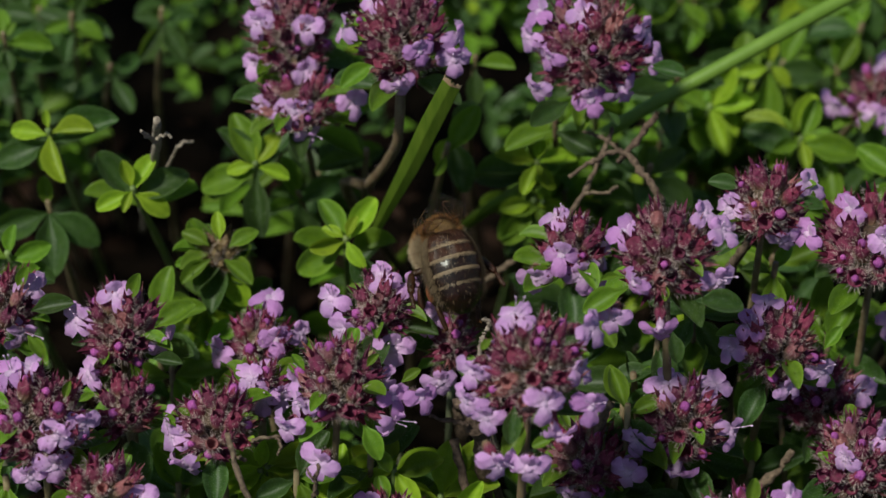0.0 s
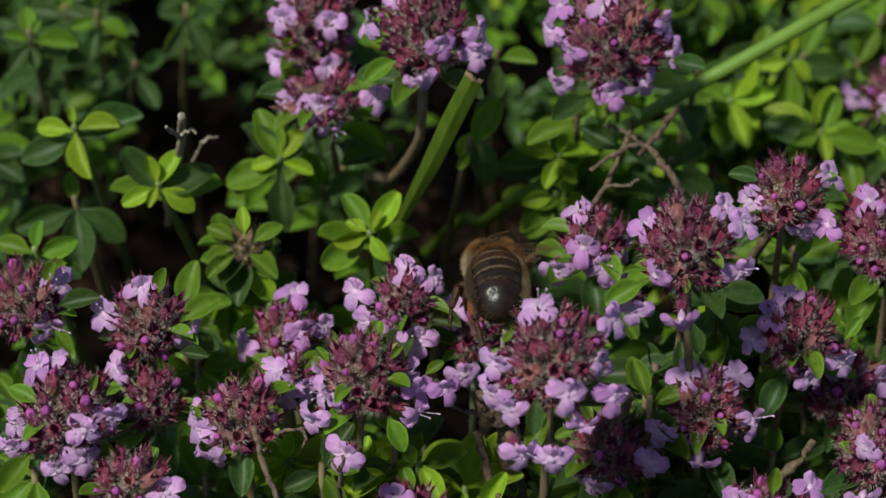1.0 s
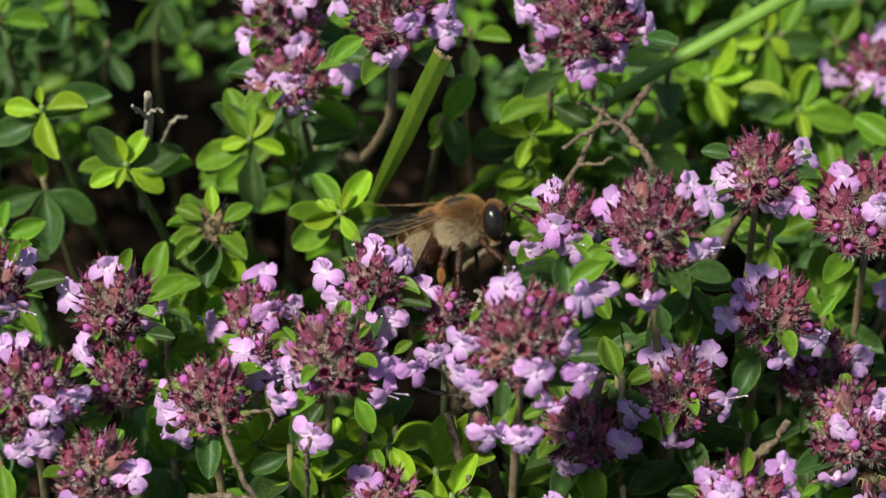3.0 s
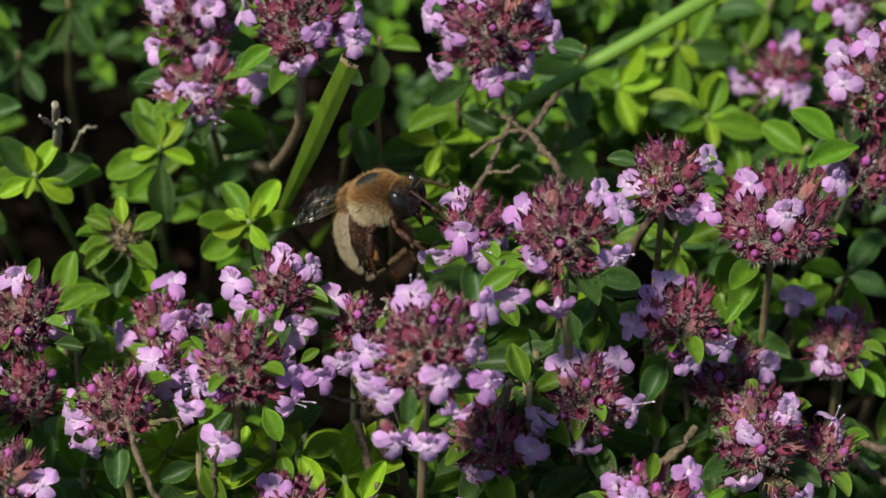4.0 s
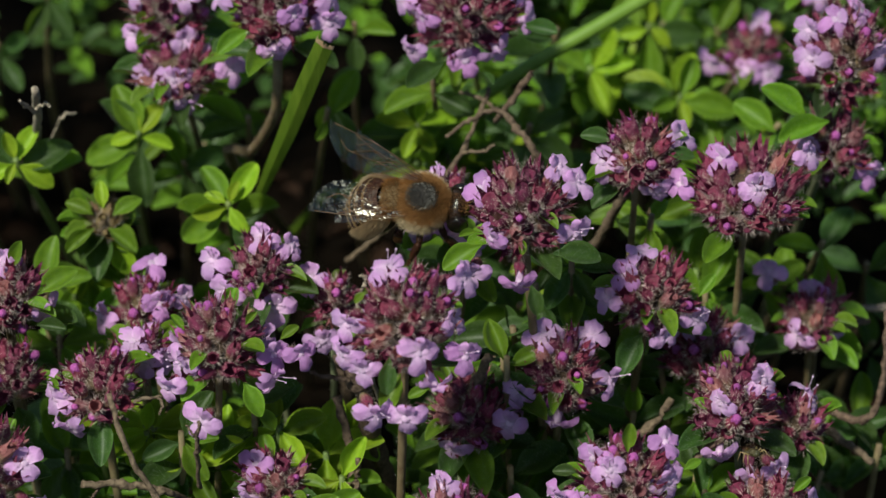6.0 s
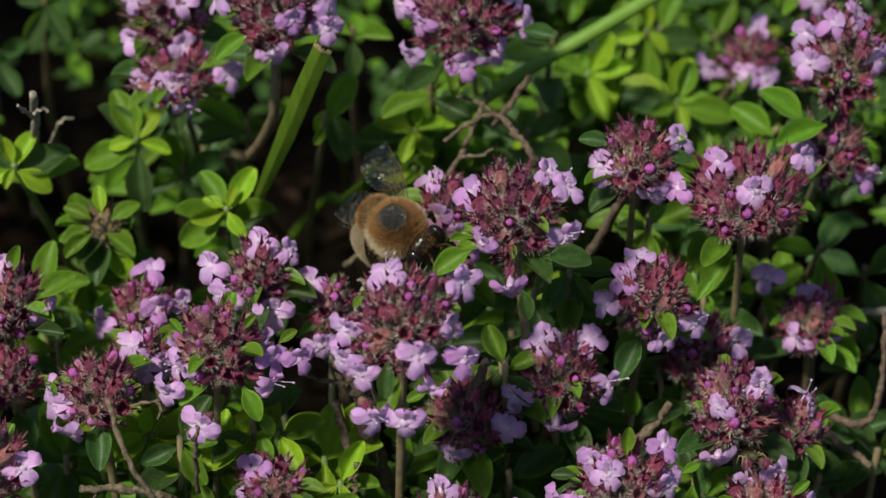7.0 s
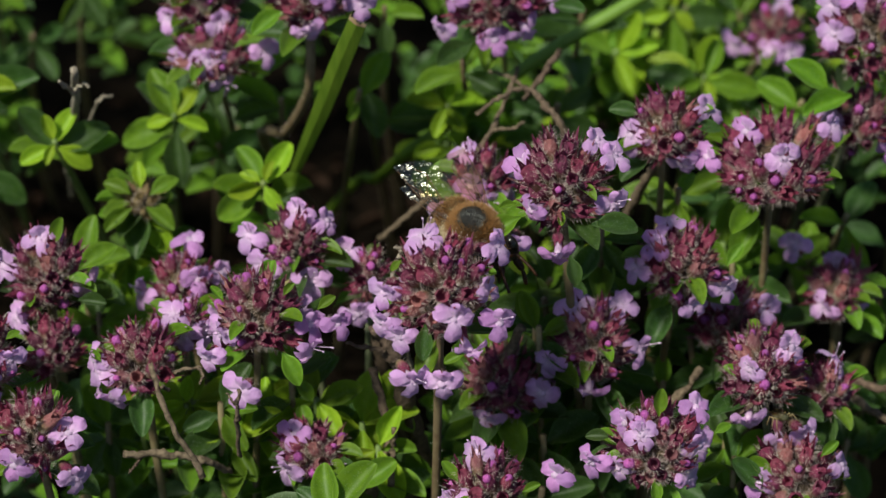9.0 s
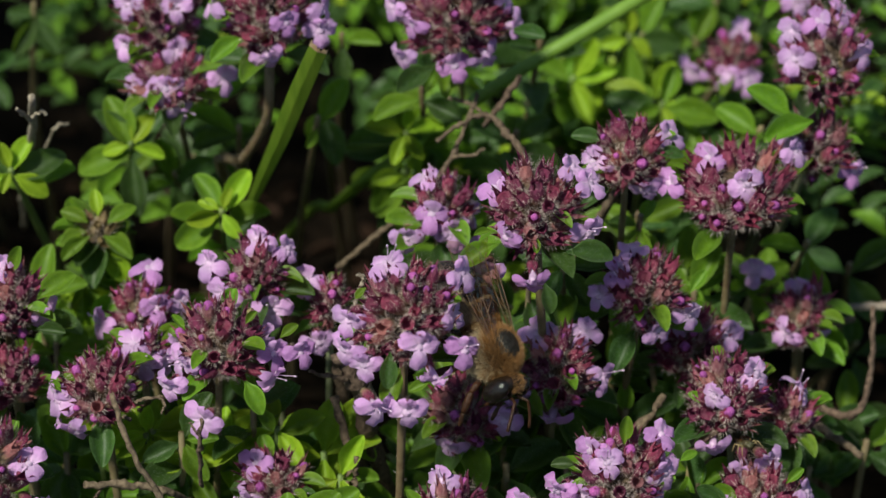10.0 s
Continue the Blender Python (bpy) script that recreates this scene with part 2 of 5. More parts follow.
UPPER = []
for l_, w_, lift_, back_ in ((0.34, 0.46, 0.26, 0.10), (0.36, 0.42, 0.20, 0.06), (0.31, 0.50, 0.32, 0.12)):
    v_, f2_, r_ = petal_data(l_, w_, 0.14, lift_, back_)
    UPPER.append(mesh("petal", v_, f2_, PETAL, tone=r_))
LOBES = []
for l_, w_, lift_, back_ in ((0.50, 0.46, 0.12, 0.22), (0.47, 0.49, 0.06, 0.14), (0.52, 0.44, 0.16, 0.36)):
    v_, f2_, r_ = petal_data(l_, w_, 0.05, lift_, back_)
    LOBES.append((mesh("petal", v_, f2_, PETAL, tone=r_), mesh("petal", v_, f2_, PETAL_DEEP, tone=r_)))


def corolla_mesh(stamens):
    """The tube with its narrow throat and the stamens that stand out of it."""
    v, f = tube_data([(0, -0.10, -0.95), (0, -0.06, -0.5), (0, -0.02, -0.15), (0, 0, 0.0), (0, 0, 0.03)], [0.07, 0.09, 0.12, 0.125, 0.05], 10)
    which = [0] * len(f)
    for x, y, z in stamens:
        tv, tf = tube_data([(x * 0.3, y * 0.2, -0.15), (x * 0.7, y * 0.7, z * 0.5), (x, y, z * 0.85), (x * 1.1, y, z * 0.92), (x * 1.15, y, z)], [0.012, 0.011, 0.010, 0.032, 0.012], 5)
        f += [tuple(i + len(v) for i in q) for q in tf]
        v += tv
        which += [1] * len(tf)
    return mesh("flower", v, f, [PETAL, STAMEN], which, [0.0] * len(v))


COROLLAS = [corolla_mesh(()), corolla_mesh(()), corolla_mesh(((-0.10, 0.16, 0.42), (0.12, 0.22, 0.55)))]


def flower(parent, m, rng, deep=False):
    """A two-lipped flower: a tube, an upper lip and three lower lobes. m: its pose, z the way it faces, y up."""
    fl = part("flower", rng.choice(COROLLAS), parent, m)
    part("petal", rng.choice(UPPER), fl, pose(0, 0.0, 0, rng.uniform(-4, 14), 0, rng.uniform(-8, 8)))
    for a in (-80, 180, 80):
        side = LOBES[rng.randrange(3)][1 if deep else 0]
        part("petal", side, fl, pose(0, 0, 0, 0, 0, -a + rng.uniform(-9, 9)) @ pose(0, 0, 0, rng.uniform(-16, 10)))
    return fl


def calyx_mesh(mat, seed, closed):
    """A ribbed two-lipped bell along y, open at its mouth: three short upper teeth, two long lower ones, and fine pale hairs."""
    rng = random.Random(seed)
    n, v, f = 20, [], []
    gape = 0.78 if closed else 1.0
    rings = [(0.0, 0.08), (0.10, 0.170), (0.35, 0.225), (0.62, 0.235), (0.84, 0.240 * gape), (0.82, 0.205 * gape), (0.55, 0.13)]
    for level, (y, r) in enumerate(rings):
        for k in range(n):
            w = 2 * math.pi * k / n
            rr = r * (1 + (0.07 * (-1) ** k if level < 4 else 0))
            v.append((rr * math.cos(w), y, rr * math.sin(w)))
    for i in range(len(rings) - 1):
        for k in range(n):
            q = (k + 1) % n
            f.append((i * n + k, i * n + q, (i + 1) * n + q, (i + 1) * n + k))
    f.append(tuple(6 * n + k for k in range(n)))
    for k in range(5):
        lower = k in (3, 4)
        w = 2 * math.pi * (4 * k + 2) / n
        r, y = (0.22 * gape + (0.05 if lower else 0.0), 1.30 if lower else 1.14)
        r, y = r + rng.uniform(-0.04, 0.05), y + rng.uniform(-0.06, 0.08)
        o = len(v)
        span = 3 if lower else 4
        first = 4 * k + (1 if lower else 0)
        v.append((r * math.cos(w), y, r * math.sin(w)))
        ring = [4 * n + (first + j) % n for j in range(span + 1)]
        for p, q in zip(ring, ring[1:]):
            f.append((p, q, o))
    which = [0] * len(f)
    tones = [q[1] + 0.10 * ((i % 2) - 0.5) for i, q in enumerate(v)]
    for _ in range(110):
        w, y = rng.uniform(0, 2 * math.pi), rng.uniform(0.05, 1.05)
        d = Vector((math.cos(w), rng.uniform(0.0, 0.8), math.sin(w))).normalized()
        p = Vector((0.22 * math.cos(w), y, 0.22 * math.sin(w)))
        a = d.cross(Vector((0, 1, 0.2))).normalized() * 0.0050
        i = len(v)
        v += [p - a, p + a, p + d * rng.uniform(0.12, 0.28)]
        f.append((i, i + 1, i + 2))
        which.append(1)
        tones += [0.5] * 3
    return mesh("calyx", v, f, [mat, HAIR], which, tones)


CALYXES = [calyx_mesh(m_, 10 + i_, i_ % 3 != 1) for i_, m_ in enumerate((CALYX, CALYX, CALYX, CALYX, CALYX, CALYX_PALE, CALYX_GREEN))]


def bud_mesh():
    bm = bmesh.new()
    bmesh.ops.create_icosphere(bm, subdivisions=2, radius=0.5)
    for q in bm.verts:
        w = math.atan2(q.co.x, q.co.z)
        q.co *= 1 + 0.07 * math.cos(4 * w)
        q.co.y = q.co.y * 1.3 - (0.06 if q.co.y > 0.42 else 0)
    me = bpy.data.meshes.new("bud")
    bm.to_mesh(me)
    bm.free()
    me.materials.append(BUD)
    me.polygons.foreach_set("use_smooth", [True] * len(me.polygons))
    return me


BUD_MESH = bud_mesh()


def core_mesh():
    bm = bmesh.new()
    bmesh.ops.create_icosphere(bm, subdivisions=3, radius=1)
    for q in bm.verts:
        q.co *= 0.92 + 0.16 * noise.noise(q.co * 3)
    me = bpy.data.meshes.new("flower_base")
    bm.to_mesh(me)
    bm.free()
    me.materials.append(plain("flower_base", (0.045, 0.030, 0.018), (0.12, 0.075, 0.045), 5, 0.7, 0.5, 0.1, 0.2))
    return me


CORE = core_mesh()


def hairs_on(points, radii, rng, count, length, v, f, which, index):
    """Short pale hairs that stand off a stem."""
    for _ in range(count):
        i = rng.randrange(len(points) - 1)
        p = lerp(points[i], points[i + 1], rng.random())
        d = Vector([rng.gauss(0, 1) for _ in range(3)]).normalized()
        a = d.orthogonal().normalized() * 0.000012
        k = len(v)
        v += [p + d * radii[i] * 0.8 - a, p + d * radii[i] * 0.8 + a, p + d * (radii[i] + length * rng.uniform(0.5, 1))]
        f.append((k, k + 1, k + 2))
        which.append(index)


def stem_part(parent, line, thick, mat, rng, name="stem", hairs=60):
    pts = bent(line, 4)
    radii = [lerp(thick[0], thick[1], i / (len(pts) - 1)) * rng.uniform(0.92, 1.1) for i in range(len(pts))]
    v, f = tube_data(pts, radii, 8)
    which = [0] * len(f)
    hairs_on(pts, radii, rng, hairs, 0.0004, v, f, which, 1)
    return part(name, mesh(name, v, f, [mat, HAIR], which), parent)


def flower_stem(x, y, z, wide, high, flowers, seed, foot=None, via=None, deep=0.25, label="", leaves=5, sprays=(), buds=12, green=False, thick=None):
    """A thyme stem with a dense flower head round (x, y, z); flowers: offsets to the right and up, in millimetres, on the near side."""
    rng = random.Random(seed)
    c = Vector((x, y, z)) * MM
    # stems behind lean forward to the light, those in front stand upright
    fx, fy = foot if foot else (x + rng.uniform(-5, 5), y + (rng.uniform(0.45, 0.75) * (z - GROUND) if y > 8 else rng.uniform(-2, 7)))
    base = Vector((fx, fy, GROUND)) * MM
    thing = new("thyme_flower_stem")
    thing.location = base
    thing.empty_display_size = 0.003
    tagged(thing, label or "thyme stem with a dense head of lilac flowers and maroon calyxes", "flower", "thyme flower stems")
    top = c - base
    middle = [Vector(q) * MM - base for q in via] if via else [top * 0.5 + Vector((rng.uniform(-1, 1), rng.uniform(-1, 1), 2)) * MM]
    stem_part(thing, [Vector((0, 0, 0))] + middle + [top], (thick * MM, thick * MM * 0.85) if thick else (rng.uniform(0.00030, 0.00044), rng.uniform(0.00026, 0.00036)), STEM if thick else rng.choice((STEM, STEM, GREY_STEM)), rng, hairs=260)
    rx, rz = wide * MM * 0.88, high * MM * 0.92
    axis = (top - middle[-1]).normalized().lerp(UP, 0.5).normalized()
    part("flower_base", CORE, thing, Matrix.Translation(top) @ axis.to_track_quat("Z", "Y").to_matrix().to_4x4() @ Matrix.Diagonal((rx * 0.48, rx * 0.48, rz * 0.54, 1)))
    spots = []
    for dx, dy in flowers:
        u, w = dx * MM / rx, dy * MM / rz
        near = math.sqrt(max(0.03, 1.15 - u * u - w * w)) * (rx + rz) / 2 * 0.95
        spots.append(RIGHT * dx * MM + UPWARD * dy * MM + FRONT * near)
    # the far side flowers too
    for _ in range(len(flowers) // 4):
        w = rng.uniform(0.2, math.pi - 0.2)
        spots.append(Vector((math.cos(w) * rx * 1.15, math.sin(w) * rx * 1.15, rng.uniform(-0.8, -0.1) * rz)))
    n = int(30 * (wide / 3.6) * (high / 3.8)) + 7
    size = 0.00275 * (0.75 + 0.25 * wide / 3.6)
    bud_count = 0
    for i in range(n):
        h = 1 - 1.72 * (i + 0.5) / n
        w = i * 2.39996 + rng.uniform(-0.2, 0.2)
        flat = math.sqrt(max(0, 1 - h * h))
        d = Vector((flat * math.cos(w), flat * math.sin(w), h))
        p = Vector((d.x * rx, d.y * rx, d.z * rz))
        way = (d + UP * 0.80 + Vector([rng.gauss(0, 0.20) for _ in range(3)])).normalized()
        s = size * rng.uniform(0.72, 1.05)
        root = top + p * rng.uniform(0.80, 1.02) - way * s * 0.80
        part("calyx", CALYXES[6] if green else rng.choice(CALYXES[:6]), thing, turned(root, way, rng.choice((UP, RIGHT, FRONT)), s))
        clear = min((p * 1.05 - q).length for q in spots) if spots else 1
        if clear > 0.0013 and rng.random() < 0.30 and bud_count < buds:
            bud_count += 1
            part("bud", BUD_MESH, thing, turned(root + way * s * 0.90, way, UP, 0.00086 * rng.uniform(0.6, 1.1)))
    for q in spots:
        d = q.normalized()
        face = (d * 0.62 + FRONT * (0.68 if q.dot(FRONT) > 0 else 0.0) + UP * 0.10 + Vector([rng.gauss(0, 0.24) for _ in range(3)])).normalized()
        side = UP + Vector([rng.gauss(0, 0.22) for _ in range(3)])
        y_axis = (side - face * side.dot(face)).normalized()
        z_m = turned(top + q, y_axis, face, 0.00300 * rng.uniform(0.90, 1.10))
        flower(thing, z_m, rng, rng.random() < deep)
        part("calyx", CALYXES[rng.randrange(3)], thing, turned(top + q - face * 0.0030, face, UP, 0.0019))
    for k in range(leaves):
        w = k * math.pi / 2 * 1.13 + rng.uniform(0, 1.2) + seed
        out = Vector((math.cos(w), math.sin(w), rng.uniform(-0.35, 0.25)))
        p = top - axis * rz * rng.uniform(0.75, 1.25) + out * rx * 0.3
        part("leaf", leaf_pick(rng.uniform(0.15, 0.5), rng), thing, turned(p, out, UP + FRONT * 0.3, rng.uniform(0.0032, 0.0050)))
    for dx, dy, angle, long, tone in sprays:
        a = radians(angle)
        out = RIGHT * math.cos(a) + UPWARD * math.sin(a) + FRONT * rng.uniform(0.0, 0.3)
        p = top + (RIGHT * dx + UPWARD * dy + FRONT * 1.2) * MM
        part("leaf", leaf_pick(tone, rng), thing, turned(p, out, FRONT * 0.8 + UP * 0.6, long * MM))
    for k in range(3):
        w = rng.uniform(0, 6.28)
        out = (Vector((math.cos(w), math.sin(w), 0.2)))
        p = top + Vector((out.x * rx * 0.6, out.y * rx * 0.6, rng.uniform(-0.5, 0.3) * rz))
        part("leaf", leaf_pick(rng.uniform(0.4, 0.65), rng), thing, turned(p, out, UP, rng.uniform(0.0022, 0.0032)))
    return thing


# bare lanes in the thyme, where one sees down to the soil: two ends and a half width, in millimetres
GAPS = [
    (0.8, 27.4, 0.9, 56.2, 7.5),
    (4.9, 23.1, 5.6, 51.3, 5),
    (-23.0, 28.3, -25.3, 49.6, 5),
    (-19.2, 44.1, -21.5, 72.3, 3.5),
    (-28.5, 51.8, -31.6, 78.2, 4),
    (-10.3, 38.2, -11.6, 65.7, 4),
    (-30.5, 13.2, -33.4, 33.0, 5),
    (-27.1, 23.6, -30.1, 46.8, 5),
    (28.7, 19.9, 31.8, 42.8, 4),
    (44.6, 1.5, 49.6, 26.2, 10),
    (1.2, 22.1, 0.9, 52.0, 5),
    (43.0, 4.5, 47.8, 29.6, 7),
    (4.6, -4.7, 4.6, 12.5, 3),
]


def bare(x, y):
    for a, b, c, d, r in GAPS:
        t = min(1, max(0, ((x - a) * (c - a) + (y - b) * (d - b)) / ((c - a) ** 2 + (d - b) ** 2)))
        if math.hypot(x - a - t * (c - a), y - b - t * (d - b)) < r:
            return True
    return False


def leafy_shoot(x, y, z, leaves, seed, foot=None, name="thyme_shoot"):
    """A leafy thyme shoot with a rosette at its tip; leaves: (angle in the near plane, millimetres, tone 0 to 1: youth,
    lowered to paint shade).
    """
    rng = random.Random(seed)
    fx, fy = foot if foot else (x + rng.uniform(-4, 4), y + (rng.uniform(0.45, 0.75) * (z - GROUND) if y > 8 else rng.uniform(-1, 5)))
    base, tip = Vector((fx, fy, GROUND)) * MM, Vector((x, y, z)) * MM
    thing = new(name)
    thing.location, thing.empty_display_size = base, 0.003
    young = max(t for *_, t in leaves) > 0.65
    tagged(thing, "leafy thyme shoot with bright yellow-green tip leaves" if young else "leafy thyme shoot with dark green oval leaves", "plant", "leafy thyme shoots")
    top = tip - base
    line = [Vector((0, 0, 0)), top * 0.55 + Vector((rng.uniform(-1.2, 1.2), rng.uniform(-1, 1), 1.0)) * MM, top]
    stem_part(thing, line, (0.00042, 0.00026), GREEN_STEM if young else STEM, rng, hairs=50)
    for k, (angle, long, tone) in enumerate(leaves):
        a = radians(angle)
        low = (1 - tone) * 0.9
        # a leaf that points down the picture comes toward the viewer, one that points up stands upright
        out = RIGHT * math.cos(a) + UPWARD * math.sin(a) + FRONT * (rng.uniform(-0.1, 0.3) + 0.25 * max(0, tone - 0.6))
        normal = FRONT * 0.9 + UP * 0.5 - RIGHT * 0.25 * math.cos(a) + Vector([rng.gauss(0, 0.2) for _ in range(3)])
        p = top - UP * low * 0.0020 - FRONT * low * 0.0010 + out * 0.0002
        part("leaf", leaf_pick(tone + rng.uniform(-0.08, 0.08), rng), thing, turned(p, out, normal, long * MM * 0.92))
    # older pairs lower on the stem
    pairs = 4 if z < 14 else 6
    pts = bent(line, 6)
    for k in range(pairs):
        p = pts[int(len(pts) * (0.88 - 0.09 * k))]
        w = rng.uniform(0, 3.14)
        if bare((base.x + p.x) / MM, (base.y + p.y) / MM):
            continue
        for s in (0, math.pi):
            out = Vector((math.cos(w + s), math.sin(w + s), rng.uniform(0.0, 0.5)))
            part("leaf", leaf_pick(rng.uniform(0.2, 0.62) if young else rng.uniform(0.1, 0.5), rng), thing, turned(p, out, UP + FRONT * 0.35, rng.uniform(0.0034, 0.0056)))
    return thing


def twig(points, r0, r1, seed, label="", name="dry_twig", mat=None):
    """A thin woody twig with knots along it."""
    rng = random.Random(seed)
    pts = bent([Vector(p) * MM for p in points], 9, 0.00010, rng)
    n = len(pts) - 1
    radii = [lerp(r0, r1, i / n) * MM * 0.86 * rng.uniform(0.78, 1.20) * (1.4 if i % 9 == 0 and 0 < i < n else 1) for i in range(n + 1)]
    v, f = tube_data(pts, radii, 9)
    ob = new(name, mesh(name, v, f, mat or BARK))
    return tagged(ob, label or "thin dry brown twig with knots among thyme", "twig", "dry twigs")


# ---- ground
def ground():
    v, f = [], []
    far = [-60, -8, -1, -0.3] + [(-0.2 + 0.01 * i) for i in range(41)] + [0.3, 1, 8, 60]
    n = len(far)
    for yy in far:
        for xx in far:
            near = max(abs(xx), abs(yy)) < 0.21
            v.append((xx, yy, GROUND * MM + (0.0016 * noise.noise(Vector((xx, yy, 0)) * 45) if near else 0.0)))
    for i in range(n - 1):
        for j in range(n - 1):
            f.append((i * n + j, i * n + j + 1, (i + 1) * n + j + 1, (i + 1) * n + j))
    tagged(new("ground", mesh("ground", v, f, SOIL)), "soil under the thyme, coloured near black for deep shade", "ground", kind="structure")


ground()

# ---- undergrowth: low leafy thyme too dense to count, and litter on the soil


def undergrowth():
    rng = random.Random(5)
    shapes = [leaf_data(*s, rows=6, cols=4) for s in LEAF_SHAPES]
    stores = [[[], [], []] for _ in LEAVES]
    for k in range(3000):
        x, y = rng.uniform(-105, 110), rng.uniform(-75, 135)
        d = noise.noise(Vector((x, y, 3)) / 26)
        if d < -0.38 or bare(x, y):
            continue
        # sunny and shaded areas of the carpet, used for density, height and leaf colour
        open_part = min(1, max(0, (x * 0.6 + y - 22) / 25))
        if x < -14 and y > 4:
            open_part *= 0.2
        lush_lit = math.exp(-((x + 8) / 24) ** 2 - ((y + 3) / 9) ** 2)
        if x > 34 and y < 12 and rng.random() < 0.6:
            continue
        if rng.random() > 0.62 + open_part:
            continue
        h = lerp(lerp(-13, -3, rng.random()), lerp(-6, 11, rng.random()), open_part) + 3 * d + 9 * lush_lit
        for pair in range(3):
            w = rng.uniform(0, 6.28)
            for s in (0, math.pi):
                out = Vector((math.cos(w + s), math.sin(w + s), rng.uniform(-0.1, 0.7)))
                m = turned(Vector((x + rng.uniform(-1, 1), y + rng.uniform(-1, 1), h - 2.2 * pair)) * MM, out, UP, rng.uniform(0.0024, 0.0042))
                # light by place is painted here: brighter leaf colours in sunny areas, dark elsewhere
                tone = rng.choice((0, 0, 1, 2 if pair == 0 else 1)) if rng.random() < max(open_part, lush_lit) else rng.choice((0, 0, 0, 1))
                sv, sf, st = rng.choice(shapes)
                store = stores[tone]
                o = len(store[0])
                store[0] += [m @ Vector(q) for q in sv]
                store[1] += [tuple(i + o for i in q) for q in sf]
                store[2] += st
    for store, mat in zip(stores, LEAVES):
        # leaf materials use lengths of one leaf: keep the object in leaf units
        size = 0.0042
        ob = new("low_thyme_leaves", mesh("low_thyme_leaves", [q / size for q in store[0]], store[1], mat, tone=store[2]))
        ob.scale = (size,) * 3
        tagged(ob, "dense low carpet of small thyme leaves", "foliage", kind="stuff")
    v, f = [], []
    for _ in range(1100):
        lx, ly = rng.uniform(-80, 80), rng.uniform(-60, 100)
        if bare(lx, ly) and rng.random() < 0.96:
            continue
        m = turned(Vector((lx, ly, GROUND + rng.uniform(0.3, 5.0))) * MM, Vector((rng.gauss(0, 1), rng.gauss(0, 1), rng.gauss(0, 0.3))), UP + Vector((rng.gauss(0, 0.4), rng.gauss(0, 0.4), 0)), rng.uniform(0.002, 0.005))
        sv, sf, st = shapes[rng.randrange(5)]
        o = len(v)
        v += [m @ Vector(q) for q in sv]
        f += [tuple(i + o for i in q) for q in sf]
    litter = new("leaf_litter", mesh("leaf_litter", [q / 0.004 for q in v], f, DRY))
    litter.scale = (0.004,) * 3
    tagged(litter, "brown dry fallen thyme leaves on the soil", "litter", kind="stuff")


undergrowth()

# ---- flower stems, near to far
STEMS = {}
flower_stem(-11.2, 26.5, 32.0, 3.93, 4.42, ((-2.7, 0.6), (1.5, 0.2), (-3.2, -2.8), (1.4, -3.5), (-2.2, 2.5)), 100)
flower_stem(-10.5, 20.8, 29.0, 3.65, 1.75, ((-2.9, -0.8), (-0.3, -1.0), (4.7, -0.1), (1.0, -3.0)), 101)
flower_stem(-17.1, 11.8, 20.0, 1.75, 1.55, (), 102, leaves=8, sprays=((-0.8, 0.3, 150, 2.6, 0.6), (0.9, 0.2, 35, 2.8, 0.6), (0.1, 0.8, 95, 2.4, 0.7), (0.5, -0.9, -40, 3.2, 0.5), (-0.7, -0.9, -140, 3.2, 0.5)), buds=0, green=True, label="young thyme shoot tip with closed green-brown calyxes")
flower_stem(-1.6, 19.7, 37.0, 4.05, 4.52, ((-4.8, 0.7), (4.8, 0.0), (4.4, -2.0), (-0.2, -4.3), (1.5, -1.5), (-2.4, 2.9)), 103, via=((-6.3, 24.5, 15.0), (-4.5, 21.6, 19.0), (-2.5, 18.4, 25.0), (-1.8, 16.2, 30.0)), thick=0.50, leaves=3, sprays=((-2.3, -2.4, -144, 3.5, 0.5), (-2.9, -0.5, -175, 1.8, 0.5), (2.4, 0.7, -146, 1.7, 0.6),))
flower_stem(14.5, 21.1, 35.0, 4.56, 4.80, ((-5.5, 0.7), (-3.8, -1.1), (-4.8, -3.7), (-0.2, -4.7), (2.6, -3.9), (4.5, 1.3), (5.3, -1.2), (-4.6, 2.8), (-1.0, 2.4)), 104, leaves=3, sprays=((-2.1, -4.9, -144, 4.1, 0.35), (4.6, -1.8, -18, 3.1, 0.3), (1.3, -5.7, -53, 1.4, 0.3), (-2.6, 2.4, 21, 1.6, 0.5),))
STEMS["P"] = flower_stem(18.9, -7.5, 37.1, 3.65, 4.40, ((-3.2, 1.7), (-2.5, -2.3), (4.2, -2.1), (-0.4, -6.0), (4.4, 1.8), (3.0, 3.2), (-4.1, -4.9)), 105, leaves=3, sprays=((2.3, -3.6, -3, 3.9, 0.25), (-3.3, -2.8, -155, 3.5, 0.5), (-3.6, -1.7, -167, 1.5, 0.5), (-0.0, -2.4, -96, 1.3, 0.5), (0.5, -6.0, -78, 2.5, 0.28),))
flower_stem(28.0, 4.4, 32.0, 3.46, 3.00, ((3.6, 1.6), (-3.0, -0.5), (1.5, -3.0)), 106, leaves=3, sprays=((-2.1, 1.2, 164, 2.7, 0.35), (2.3, 0.0, 0, 2.3, 0.3),))
flower_stem(37.0, 2.2, 30.0, 5.28, 2.98, ((-2.4, 2.5), (0.3, 0.0), (-5.7, 0.5), (5.0, 2.8)), 107)
flower_stem(12.4, 4.5, 27.0, 2.81, 3.04, ((-1.2, 2.5), (-0.9, -0.7), (0.9, -2.3), (-3.0, -2.6), (2.1, -3.5)), 108)
